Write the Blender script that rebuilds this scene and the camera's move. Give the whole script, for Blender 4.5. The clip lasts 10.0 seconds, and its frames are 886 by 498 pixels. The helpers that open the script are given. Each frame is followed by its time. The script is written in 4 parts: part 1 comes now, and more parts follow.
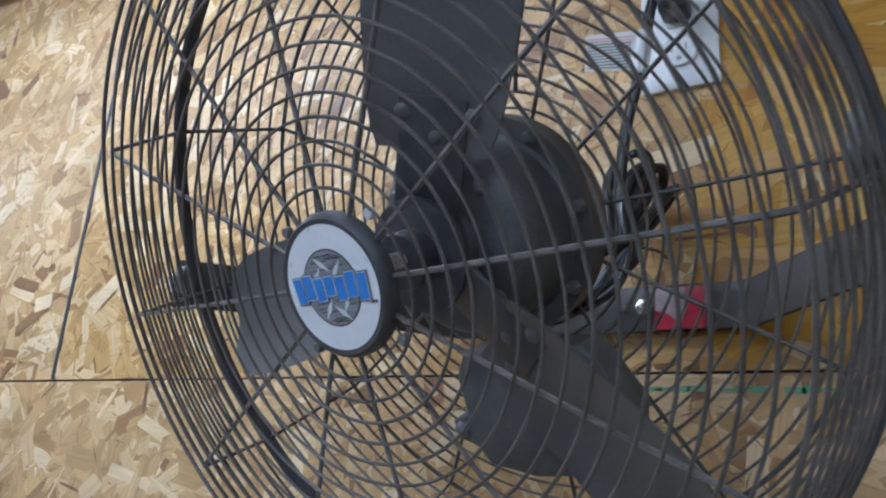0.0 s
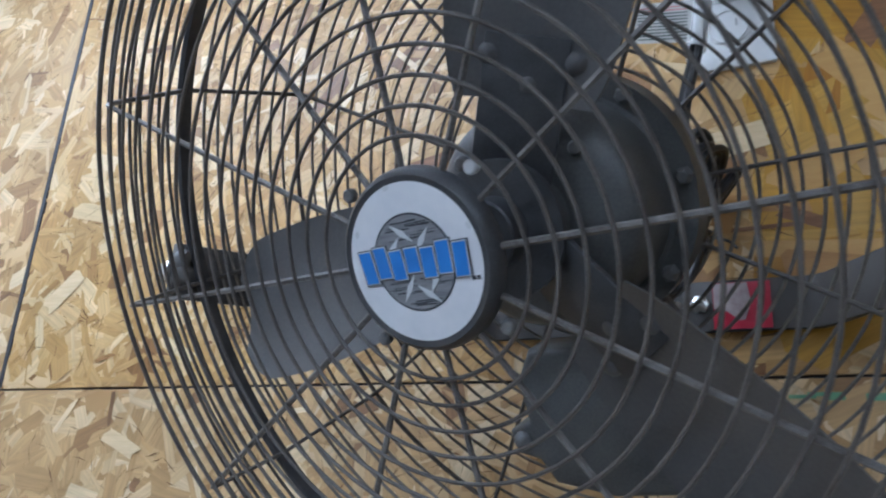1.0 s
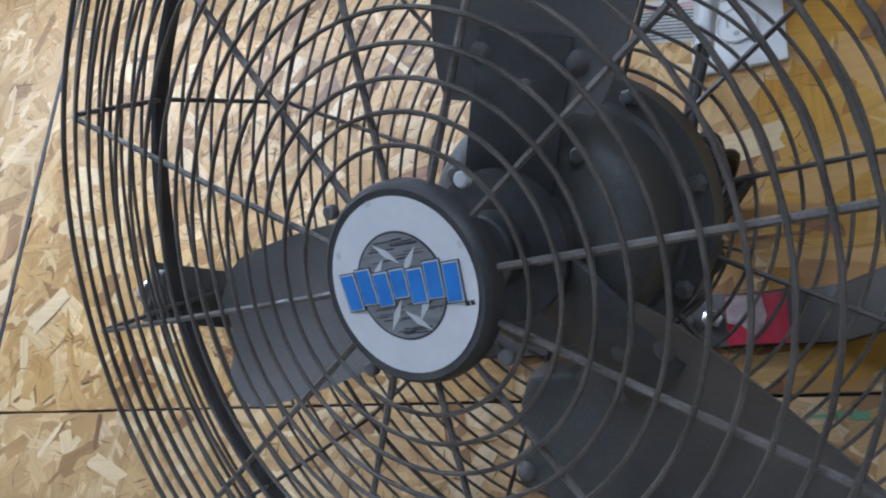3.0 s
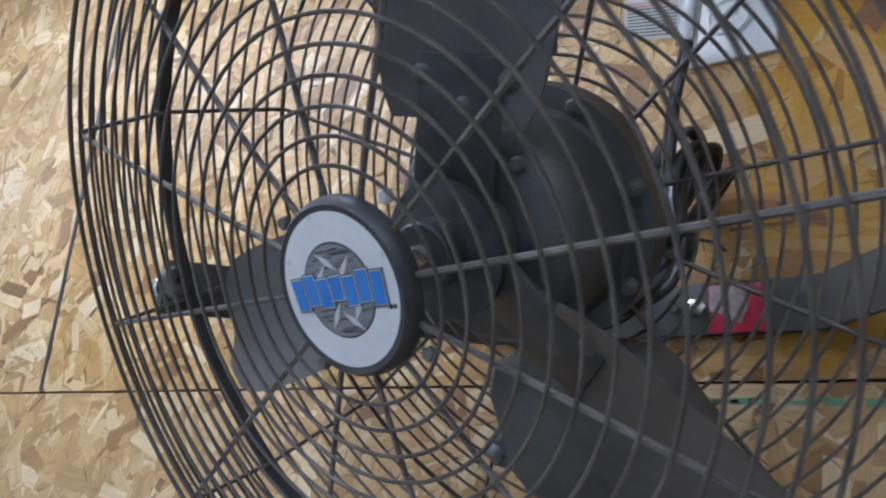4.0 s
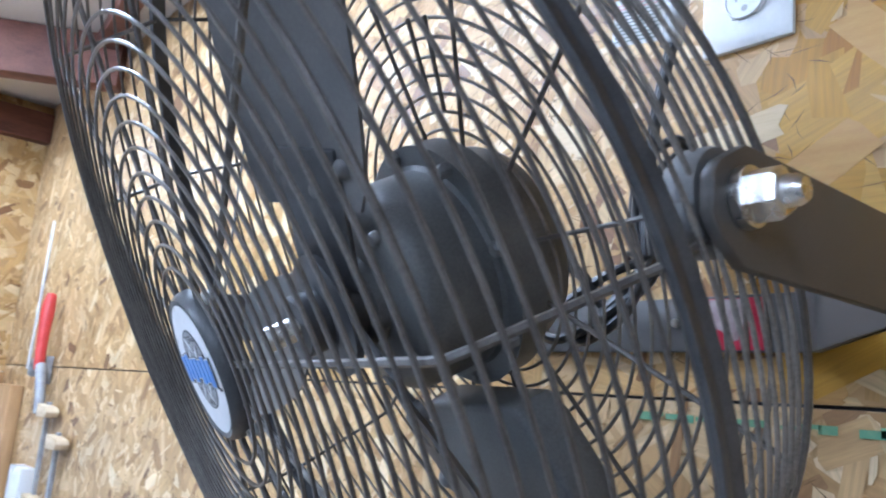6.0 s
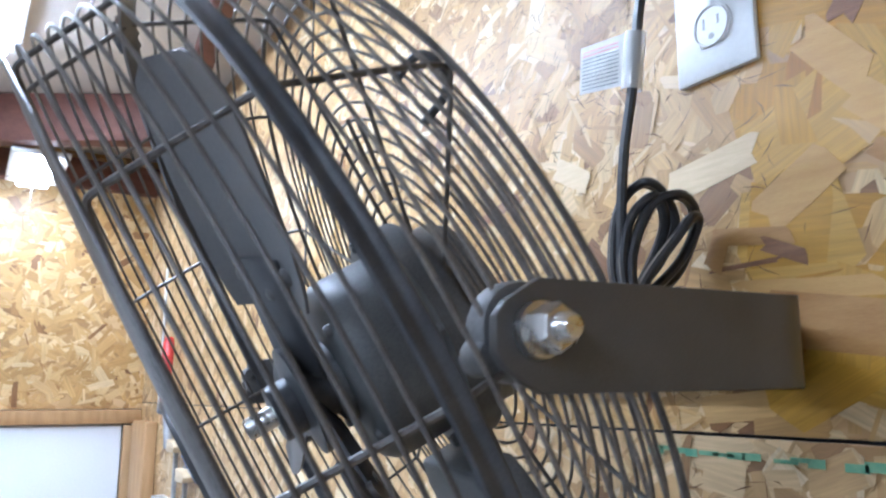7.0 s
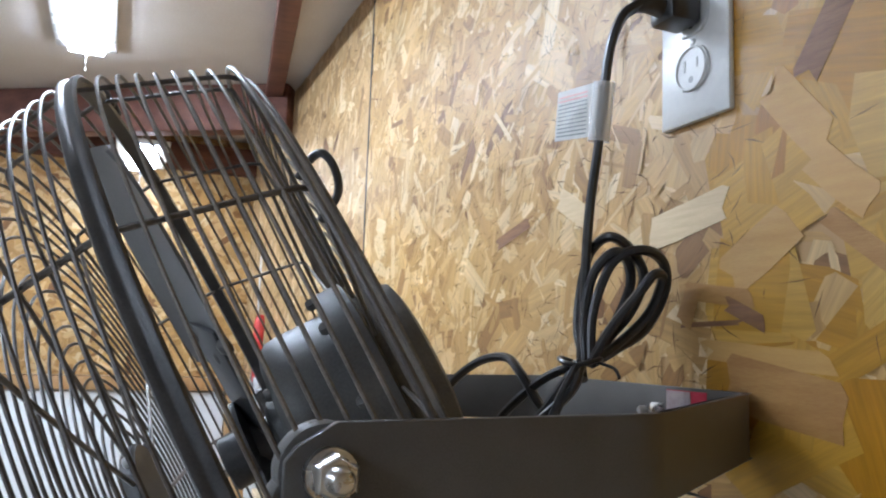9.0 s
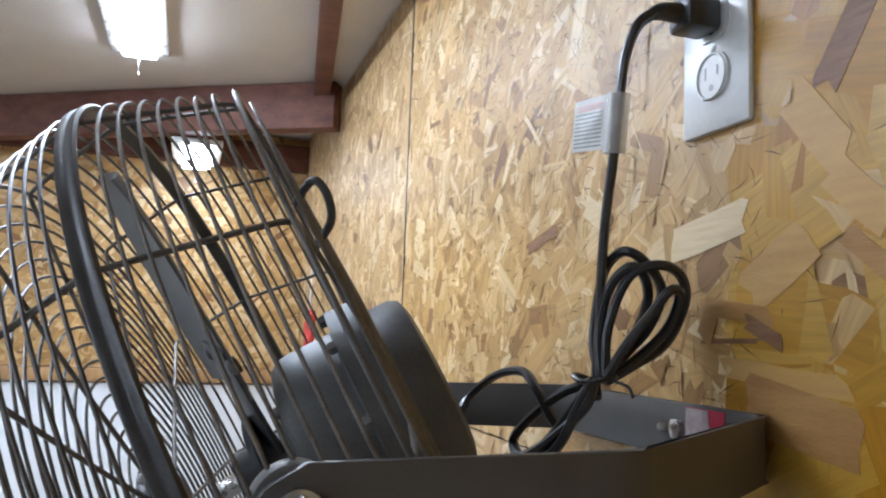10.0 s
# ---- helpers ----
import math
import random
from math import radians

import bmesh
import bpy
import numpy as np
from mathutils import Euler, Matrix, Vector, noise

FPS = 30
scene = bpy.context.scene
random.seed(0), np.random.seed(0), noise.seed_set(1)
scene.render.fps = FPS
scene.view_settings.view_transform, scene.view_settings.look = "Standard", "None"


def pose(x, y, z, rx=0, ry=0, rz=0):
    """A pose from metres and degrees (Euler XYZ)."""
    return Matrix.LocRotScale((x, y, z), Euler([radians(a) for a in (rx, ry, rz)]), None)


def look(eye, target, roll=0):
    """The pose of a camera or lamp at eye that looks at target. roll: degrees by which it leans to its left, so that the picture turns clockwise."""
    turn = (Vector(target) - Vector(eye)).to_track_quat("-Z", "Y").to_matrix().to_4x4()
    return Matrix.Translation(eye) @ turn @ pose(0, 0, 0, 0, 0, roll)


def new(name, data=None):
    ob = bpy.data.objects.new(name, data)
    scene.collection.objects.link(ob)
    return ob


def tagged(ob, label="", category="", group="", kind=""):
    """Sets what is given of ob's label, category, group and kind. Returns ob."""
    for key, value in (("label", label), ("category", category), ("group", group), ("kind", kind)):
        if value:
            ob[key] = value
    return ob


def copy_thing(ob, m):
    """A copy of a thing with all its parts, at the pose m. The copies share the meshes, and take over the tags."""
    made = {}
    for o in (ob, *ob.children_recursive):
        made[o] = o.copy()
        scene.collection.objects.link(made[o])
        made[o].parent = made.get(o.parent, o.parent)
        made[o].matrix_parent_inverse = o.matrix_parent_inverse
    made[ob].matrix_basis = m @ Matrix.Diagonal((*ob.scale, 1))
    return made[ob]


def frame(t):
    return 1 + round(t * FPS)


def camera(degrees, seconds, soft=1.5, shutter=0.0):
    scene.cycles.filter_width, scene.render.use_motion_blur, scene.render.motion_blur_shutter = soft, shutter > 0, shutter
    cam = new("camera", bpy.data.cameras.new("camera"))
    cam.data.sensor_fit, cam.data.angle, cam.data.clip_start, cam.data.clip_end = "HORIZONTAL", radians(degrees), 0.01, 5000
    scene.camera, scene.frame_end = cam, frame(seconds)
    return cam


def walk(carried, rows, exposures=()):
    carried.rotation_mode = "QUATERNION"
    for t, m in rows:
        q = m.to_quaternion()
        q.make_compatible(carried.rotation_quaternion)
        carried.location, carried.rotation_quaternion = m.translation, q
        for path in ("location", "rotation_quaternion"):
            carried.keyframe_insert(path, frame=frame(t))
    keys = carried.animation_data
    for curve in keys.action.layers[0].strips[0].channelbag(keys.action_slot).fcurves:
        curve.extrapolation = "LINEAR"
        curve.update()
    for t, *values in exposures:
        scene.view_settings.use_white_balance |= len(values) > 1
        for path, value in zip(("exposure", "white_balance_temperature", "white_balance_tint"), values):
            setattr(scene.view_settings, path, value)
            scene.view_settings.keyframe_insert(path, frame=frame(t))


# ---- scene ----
cam = camera(58.4, 10.0, soft=2.1, shutter=0.4)
PATH = [
    (0, (0.182, -0.645, 1.639), (-0.792, 0.997, 2.237), 4.2),
    (0.5, (0.132, -0.631, 1.643), (-0.775, 1.057, 2.209), 2.9),
    (1, (0.081, -0.606, 1.639), (-0.758, 1.091, 2.282), 3.6),
    (1.5, (0.057, -0.593, 1.643), (-0.778, 1.106, 2.288), 3.3),
    (2, (0.051, -0.581, 1.647), (-0.747, 1.126, 2.317), 3.0),
    (3.5, (0.097, -0.578, 1.657), (-0.811, 1.087, 2.291), 3.3),
    (4, (0.134, -0.584, 1.659), (-0.858, 1.047, 2.254), 3.7),
    (4.5, (0.185, -0.561, 1.676), (-0.891, 1.029, 2.238), 2.4),
    (5, (0.223, -0.540, 1.700), (-1.041, 0.931, 2.188), 3.4),
    (6.3, (0.333, -0.487, 1.735), (-1.246, 0.682, 2.11), 4.1),
    (6.5, (0.351, -0.476, 1.742), (-1.282, 0.621, 2.106), 3.0),
    (7, (0.394, -0.449, 1.775), (-1.293, 0.565, 2.134), 0.2),
    (7.5, (0.427, -0.437, 1.797), (-1.295, 0.499, 2.194), 0.3),
    (8, (0.455, -0.422, 1.8135), (-1.3005, 0.463, 2.179), 1.4),
    (8.5, (0.4665, -0.3855, 1.8315), (-1.3415, 0.4145, 2.1355), 1.45),
    (9, (0.463, -0.363, 1.8395), (-1.376, 0.384, 2.0865), 1.95),
    (9.5, (0.469, -0.349, 1.8535), (-1.406, 0.315, 2.071), 2.35),
    (10, (0.474, -0.333, 1.8595), (-1.4205, 0.272, 2.0705), 2.05),
]
walk(cam, [(t, look(eye, target, roll)) for t, eye, target, roll in PATH],
     exposures=[(0.0, -0.05, 5200, 12), (2.0, -0.10, 5200, 11), (4.5, -0.08, 5400, 15), (6.3, 0.80, 5000, 13), (7.5, 0.60, 5350, 13), (8.5, 0.33, 5600, 12), (10.0, 0.19, 5700, 12)])

# ---- world and light ----
world = bpy.data.worlds.new("world")
scene.world = world
world.use_nodes = True
world.node_tree.nodes["Background"].inputs[0].default_value = (0.8, 0.88, 1.0, 1)
world.node_tree.nodes["Background"].inputs[1].default_value = 0.03
TUBE_GLOW = 46.0        # emission of the lamp over the fan
FILL_GLOW = 82.0        # emission of the unseen fill tubes added behind the camera
FAR_GLOW = 32.0         # emission of the small lamp by the far wall


# ---- materials ----
def material(name, color, rough=0.5, metal=0.0, second=None, scale=30.0, detail=6.0, bump=0.0, bump_scale=200.0,
             stretch=(1, 1, 1), rough_var=0.0, coat=0.0):
    """A surface whose colour wanders between two tones at two scales, with a fine relief."""
    m = bpy.data.materials.new(name)
    m.use_nodes = True
    nt = m.node_tree
    b = nt.nodes["Principled BSDF"]
    b.inputs["Metallic"].default_value = metal
    b.inputs["Roughness"].default_value = rough
    b.inputs["Coat Weight"].default_value = coat
    tc = nt.nodes.new("ShaderNodeTexCoord")
    mp = nt.nodes.new("ShaderNodeMapping")
    mp.inputs["Scale"].default_value = stretch
    nt.links.new(tc.outputs["Object"], mp.inputs["Vector"])
    big = nt.nodes.new("ShaderNodeTexNoise")
    big.inputs["Scale"].default_value = scale
    big.inputs["Detail"].default_value = detail
    nt.links.new(mp.outputs[0], big.inputs["Vector"])
    fine = nt.nodes.new("ShaderNodeTexNoise")
    fine.inputs["Scale"].default_value = bump_scale
    fine.inputs["Detail"].default_value = 4
    nt.links.new(mp.outputs[0], fine.inputs["Vector"])
    mixf = nt.nodes.new("ShaderNodeMix")
    mixf.inputs["Factor"].default_value = 0.35
    nt.links.new(big.outputs["Fac"], mixf.inputs["A"])
    nt.links.new(fine.outputs["Fac"], mixf.inputs["B"])
    ramp = nt.nodes.new("ShaderNodeValToRGB")
    ramp.color_ramp.elements[0].position, ramp.color_ramp.elements[1].position = 0.36, 0.64
    ramp.color_ramp.elements[0].color = (*color, 1)
    ramp.color_ramp.elements[1].color = (*(second or color), 1)
    nt.links.new(mixf.outputs["Result"], ramp.inputs["Fac"])
    nt.links.new(ramp.outputs["Color"], b.inputs["Base Color"])
    if rough_var:
        mr = nt.nodes.new("ShaderNodeMapRange")
        mr.inputs["To Min"].default_value, mr.inputs["To Max"].default_value = rough - rough_var, rough + rough_var
        nt.links.new(big.outputs["Fac"], mr.inputs["Value"])
        nt.links.new(mr.outputs["Result"], b.inputs["Roughness"])
    if bump:
        bp = nt.nodes.new("ShaderNodeBump")
        bp.inputs["Strength"].default_value = bump
        bp.inputs["Distance"].default_value = 0.001
        nt.links.new(fine.outputs["Fac"], bp.inputs["Height"])
        nt.links.new(bp.outputs["Normal"], b.inputs["Normal"])
    return m


def glow(name, color, strength):
    m = bpy.data.materials.new(name)
    m.use_nodes = True
    b = m.node_tree.nodes["Principled BSDF"]
    b.inputs["Base Color"].default_value = (*color, 1)
    b.inputs["Emission Color"].default_value = (*color, 1)
    b.inputs["Emission Strength"].default_value = strength
    return m


def strand_material(name="strand board", tones=None, rich=1.04):
    """Pressed wood strands: each strand has its own tone, with grain along it."""
    m = bpy.data.materials.new(name)
    m.use_nodes = True
    nt = m.node_tree
    b = nt.nodes["Principled BSDF"]
    geo = nt.nodes.new("ShaderNodeNewGeometry")
    ramp = nt.nodes.new("ShaderNodeValToRGB")
    ramp.color_ramp.interpolation = "LINEAR"
    tones = tones or [(0.0, (0.20, 0.10, 0.045)), (0.04, (0.33, 0.185, 0.075)), (0.12, (0.45, 0.275, 0.11)), (0.36, (0.52, 0.33, 0.14)),
             (0.62, (0.58, 0.38, 0.17)), (0.86, (0.66, 0.47, 0.25)), (1.0, (0.76, 0.60, 0.37))]
    e = ramp.color_ramp.elements
    e[0].position, e[1].position = tones[0][0], tones[-1][0]
    e[0].color, e[1].color = (*tones[0][1], 1), (*tones[-1][1], 1)
    for p, c in tones[1:-1]:
        e.new(p).color = (*c, 1)
    nt.links.new(geo.outputs["Random Per Island"], ramp.inputs["Fac"])
    uv = nt.nodes.new("ShaderNodeUVMap")
    mp = nt.nodes.new("ShaderNodeMapping")
    mp.inputs["Scale"].default_value = (14, 260, 1)
    nt.links.new(uv.outputs[0], mp.inputs["Vector"])
    grain = nt.nodes.new("ShaderNodeTexNoise")
    grain.inputs["Scale"].default_value = 1.0
    grain.inputs["Detail"].default_value = 6
    grain.inputs["Roughness"].default_value = 0.65
    nt.links.new(mp.outputs[0], grain.inputs["Vector"])
    tc = nt.nodes.new("ShaderNodeTexCoord")
    stain = nt.nodes.new("ShaderNodeTexNoise")
    stain.inputs["Scale"].default_value = 9
    stain.inputs["Detail"].default_value = 5
    nt.links.new(tc.outputs["Object"], stain.inputs["Vector"])
    gr = nt.nodes.new("ShaderNodeMapRange")
    gr.inputs["From Min"].default_value, gr.inputs["From Max"].default_value = 0.3, 0.7
    gr.inputs["To Min"].default_value, gr.inputs["To Max"].default_value = 0.74, 1.14
    nt.links.new(grain.outputs["Fac"], gr.inputs["Value"])
    st = nt.nodes.new("ShaderNodeMapRange")
    st.inputs["From Min"].default_value, st.inputs["From Max"].default_value = 0.3, 0.7
    st.inputs["To Min"].default_value, st.inputs["To Max"].default_value = 0.8, 1.1
    nt.links.new(stain.outputs["Fac"], st.inputs["Value"])
    mul = nt.nodes.new("ShaderNodeMath")
    mul.operation = "MULTIPLY"
    nt.links.new(gr.outputs[0], mul.inputs[0])
    nt.links.new(st.outputs[0], mul.inputs[1])
    hsv = nt.nodes.new("ShaderNodeHueSaturation")
    hsv.inputs["Saturation"].default_value = rich
    nt.links.new(mul.outputs[0], hsv.inputs["Value"])
    nt.links.new(ramp.outputs["Color"], hsv.inputs["Color"])
    nt.links.new(hsv.outputs["Color"], b.inputs["Base Color"])
    rr = nt.nodes.new("ShaderNodeMapRange")
    rr.inputs["To Min"].default_value, rr.inputs["To Max"].default_value = 0.32, 0.58
    nt.links.new(grain.outputs["Fac"], rr.inputs["Value"])
    nt.links.new(rr.outputs[0], b.inputs["Roughness"])
    bp = nt.nodes.new("ShaderNodeBump")
    bp.inputs["Strength"].default_value = 0.5
    bp.inputs["Distance"].default_value = 0.0006
    nt.links.new(grain.outputs["Fac"], bp.inputs["Height"])
    nt.links.new(bp.outputs["Normal"], b.inputs["Normal"])
    return m


STRAND = strand_material(rich=1.09)
# less saturated copy: lamp light washing these sheets is put into the colour
STRAND_LIT = strand_material("lamplit pale strand board", rich=0.99)
STRAND_GOLD = strand_material("golden strands", [(0.0, (0.34, 0.155, 0.040)), (0.12, (0.42, 0.225, 0.062)), (0.5, (0.48, 0.285, 0.085)), (0.85, (0.53, 0.335, 0.115)), (1.0, (0.59, 0.40, 0.165))], 1.17)
CRACK = material("crack shadow brown", (0.10, 0.05, 0.02), 0.8, second=(0.16, 0.085, 0.035), scale=50)
STRAND_DARK = material("dark strand", (0.17, 0.075, 0.03), 0.5, second=(0.27, 0.13, 0.05), scale=30, stretch=(1, 12, 12), bump=0.3)
STRAND_PALE = material("pale strand", (0.60, 0.45, 0.25), 0.5, second=(0.70, 0.54, 0.32), scale=30, stretch=(1, 12, 12), bump=0.3)
STRAND_RUST = material("rust brown strand", (0.33, 0.155, 0.040), 0.5, second=(0.43, 0.235, 0.068), scale=18, stretch=(1, 7, 7), bump=0.3)
STRAND_ORANGE = material("orange strand", (0.47, 0.26, 0.070), 0.5, second=(0.55, 0.33, 0.10), scale=20, stretch=(1, 8, 8), bump=0.3)
BLACK = material("black powder coat", (0.040, 0.041, 0.045), 0.40, second=(0.075, 0.076, 0.08), scale=60, bump=0.15, bump_scale=900, rough_var=0.12)
WIRE = material("dusty black wire", (0.056, 0.049, 0.044), 0.38, second=(0.135, 0.121, 0.108), scale=45, bump=0.2, bump_scale=700, rough_var=0.12)
# front spokes: lit highlights and dust both put into this lighter grey
SPOKE = material("highlit dusty spoke wire", (0.080, 0.073, 0.068), 0.34, second=(0.205, 0.192, 0.180), scale=55, bump=0.25, bump_scale=700, rough_var=0.1)
WIRE_REAR = material("dust-caked wire", (0.10, 0.089, 0.078), 0.5, second=(0.24, 0.215, 0.185), scale=70, bump=0.3, bump_scale=700, rough_var=0.12)
BLADE = material("dark grey blade", (0.095, 0.094, 0.096), 0.45, second=(0.140, 0.136, 0.134), scale=14, bump=0.1, bump_scale=500, rough_var=0.1)
MOTOR = material("satin black motor", (0.072, 0.074, 0.074), 0.48, second=(0.138, 0.140, 0.137), scale=25, bump=0.12, bump_scale=600, rough_var=0.1)
BRACKET = material("black bracket steel", (0.070, 0.065, 0.060), 0.47, second=(0.098, 0.091, 0.085), scale=30, bump=0.2, bump_scale=1200, rough_var=0.1)
EAR = material("dusty grey casting", (0.11, 0.11, 0.11), 0.5, second=(0.18, 0.178, 0.175), scale=40, bump=0.25, bump_scale=500, rough_var=0.1)
ZINC = material("zinc", (0.55, 0.54, 0.52), 0.28, metal=1.0, second=(0.7, 0.69, 0.67), scale=120, rough_var=0.1)
WHITE_PAPER = material("white badge", (0.70, 0.72, 0.76), 0.35, second=(0.78, 0.79, 0.82), scale=40)
GREY_PLATE = material("badge grey", (0.17, 0.175, 0.19), 0.4, second=(0.28, 0.285, 0.30), scale=60, stretch=(1, 6, 1))
GREY_LIGHT = material("badge light grey", (0.62, 0.64, 0.66), 0.4)
INK = material("dark ink", (0.03, 0.032, 0.04), 0.5)
BLUE = material("badge blue", (0.03, 0.19, 0.62), 0.35, second=(0.045, 0.24, 0.70), scale=80)
RED = material("red label", (0.40, 0.03, 0.055), 0.2, second=(0.54, 0.055, 0.09), scale=90)
WARN_GREY = material("label grey", (0.30, 0.22, 0.22), 0.25, second=(0.50, 0.42, 0.41), scale=90)
PLASTIC_WHITE = material("white plastic", (0.68, 0.68, 0.67), 0.28, second=(0.76, 0.76, 0.74), scale=15, rough_var=0.05)
SLOT = material("slot dark", (0.02, 0.02, 0.02), 0.6)
CAPPED = material("capped slot", (0.36, 0.36, 0.35), 0.5, second=(0.44, 0.44, 0.43), scale=90)
RUBBER = material("black rubber cord", (0.016, 0.016, 0.017), 0.32, second=(0.034, 0.034, 0.035), scale=50, bump=0.1, rough_var=0.08)
BEAM = material("red stained timber", (0.085, 0.028, 0.018), 0.65, second=(0.17, 0.065, 0.04), scale=7, stretch=(6, 1, 6), bump=0.3, bump_scale=60)
CEIL = material("ceiling board", (0.60, 0.55, 0.50), 0.75, second=(0.70, 0.66, 0.61), scale=4, bump=0.1)
LUMBER = material("pine lumber", (0.36, 0.20, 0.08), 0.6, second=(0.50, 0.31, 0.14), scale=8, stretch=(8, 8, 1), bump=0.2)
DOORWHITE = material("white door panel", (0.74, 0.78, 0.83), 0.5, second=(0.82, 0.85, 0.88), scale=3)
PAINT = material("white wall paint", (0.68, 0.66, 0.62), 0.7, second=(0.76, 0.74, 0.70), scale=3, bump=0.1)
CONCRETE = material("concrete", (0.26, 0.25, 0.23), 0.8, second=(0.36, 0.35, 0.33), scale=3, bump=0.3)
GREEN = material("green edge paint", (0.12, 0.33, 0.20), 0.7, second=(0.25, 0.40, 0.22), scale=60)
CLAMP_RED = material("red paint", (0.50, 0.03, 0.03), 0.4, second=(0.60, 0.06, 0.05), scale=40)
CLAMP_GREY = material("grey steel", (0.25, 0.25, 0.26), 0.5, metal=0.3, second=(0.4, 0.4, 0.4), scale=40)
CLAMP_GREEN = material("green handle", (0.03, 0.30, 0.10), 0.4)
TUBE = glow("lamp diffuser", (0.88, 0.95, 1.0), TUBE_GLOW)
TUBE_FILL = glow("fill lamp diffuser", (0.88, 0.95, 1.0), FILL_GLOW)
TUBE_FAR = glow("small lamp diffuser", (0.88, 0.95, 1.0), FAR_GLOW)


# ---- building blocks ----
def part(name, bm, mat, parent=None, label="", smooth=True):
    me = bpy.data.meshes.new(name)
    bm.normal_update()
    bm.to_mesh(me)
    bm.free()
    me.materials.append(mat)
    if smooth:
        me.polygons.foreach_set("use_smooth", [True] * len(me.polygons))
        me.set_sharp_from_angle(angle=radians(40))
    ob = new(name, me)
    if parent is not None:
        ob.parent = parent
    if label:
        ob["label"] = label
    return ob


def empty(name, m, label, category, group="", kind=""):
    ob = new(name)
    ob.empty_display_size = 0.05
    ob.matrix_world = m
    return tagged(ob, label, category, group, kind)


def box(bm, lo, hi, bevel=0.0):
    r = bmesh.ops.create_cube(bm, size=1.0)
    for v in r["verts"]:
        v.co = Vector([(l + h) / 2 + c * (h - l) for l, h, c in zip(lo, hi, v.co)])
    if bevel:
        edges = {e for v in r["verts"] for e in v.link_edges}
        bmesh.ops.bevel(bm, geom=list(edges), offset=bevel, segments=2, profile=0.5, affect="EDGES")
    return bm


def tube(bm, pts, r, closed=False, sides=8, radii=None):
    """A round bar along a line of points."""
    pts = [Vector(p) for p in pts]
    n = len(pts)
    rows = []
    up = None
    for i, p in enumerate(pts):
        a = pts[(i - 1) % n] if closed or i else p
        b = pts[(i + 1) % n] if closed or i < n - 1 else p
        t = (b - a).normalized()
        if up is None:
            up = t.orthogonal().normalized()
        up = (up - t * up.dot(t)).normalized()
        side = t.cross(up)
        rr = radii[i] if radii else r
        rows.append([bm.verts.new(p + rr * (math.cos(k * math.tau / sides) * up + math.sin(k * math.tau / sides) * side)) for k in range(sides)])
    for i in range(n if closed else n - 1):
        a, b = rows[i], rows[(i + 1) % n]
        for k in range(sides):
            bm.faces.new((a[k], a[(k + 1) % sides], b[(k + 1) % sides], b[k]))
    if not closed:
        bm.faces.new(rows[0][::-1])
        bm.faces.new(rows[-1])
    bmesh.ops.recalc_face_normals(bm, faces=bm.faces)
    return bm


def lathe(bm, profile, seg=48):
    """A turned solid round z from (radius, z) pairs."""
    rows = []
    for r, z in profile:
        if r < 1e-6:
            rows.append([bm.verts.new((0, 0, z))])
        else:
            rows.append([bm.verts.new((r * math.cos(k * math.tau / seg), r * math.sin(k * math.tau / seg), z)) for k in range(seg)])
    for a, b in zip(rows, rows[1:]):
        for k in range(seg):
            k2 = (k + 1) % seg
            if len(a) == 1:
                bm.faces.new((a[0], b[k], b[k2]))
            elif len(b) == 1:
                bm.faces.new((a[k], b[0], a[k2]))
            else:
                bm.faces.new((a[k], b[k], b[k2], a[k2]))
    bmesh.ops.recalc_face_normals(bm, faces=bm.faces)
    return bm


def circle(r, z, seg=72, phase=0.0):
    return [(r * math.cos(phase + k * math.tau / seg), r * math.sin(phase + k * math.tau / seg), z) for k in range(seg)]


def curve(points, steps=10):
    """A smooth line through the points."""
    p = [Vector(q) for q in points]
    p = [2 * p[0] - p[1]] + p + [2 * p[-1] - p[-2]]
    out = []
    for i in range(1, len(p) - 2):
        for k in range(steps):
            t = k / steps
            a, b, c, d = p[i - 1:i + 3]
            out.append(0.5 * ((2 * b) + (c - a) * t + (2 * a - 5 * b + 4 * c - d) * t * t + (3 * b - a - 3 * c + d) * t ** 3))
    return out + [p[-2]]


def prism(bm, outline, z0, z1):
    """An upright slab over an outline of (x, y)."""
    lo = [bm.verts.new((x, y, z0)) for x, y in outline]
    hi = [bm.verts.new((x, y, z1)) for x, y in outline]
    n = len(outline)
    bm.faces.new(lo[::-1])
    bm.faces.new(hi)
    for i in range(n):
        bm.faces.new((lo[i], lo[(i + 1) % n], hi[(i + 1) % n], hi[i]))
    bmesh.ops.recalc_face_normals(bm, faces=bm.faces)
    return bm


# ---- the room's shell ----
FAR, CEILING, SEAM_X, SEAM_Z = -2.0, 2.45, -0.772, 1.748
XMAX, YMIN = 2.6, -4.2


def board(name, parent, lo, hi):
    bm = box(bmesh.new(), lo, hi, 0.0012)
    return part(name, bm, STRAND_FLAT, parent, smooth=False)


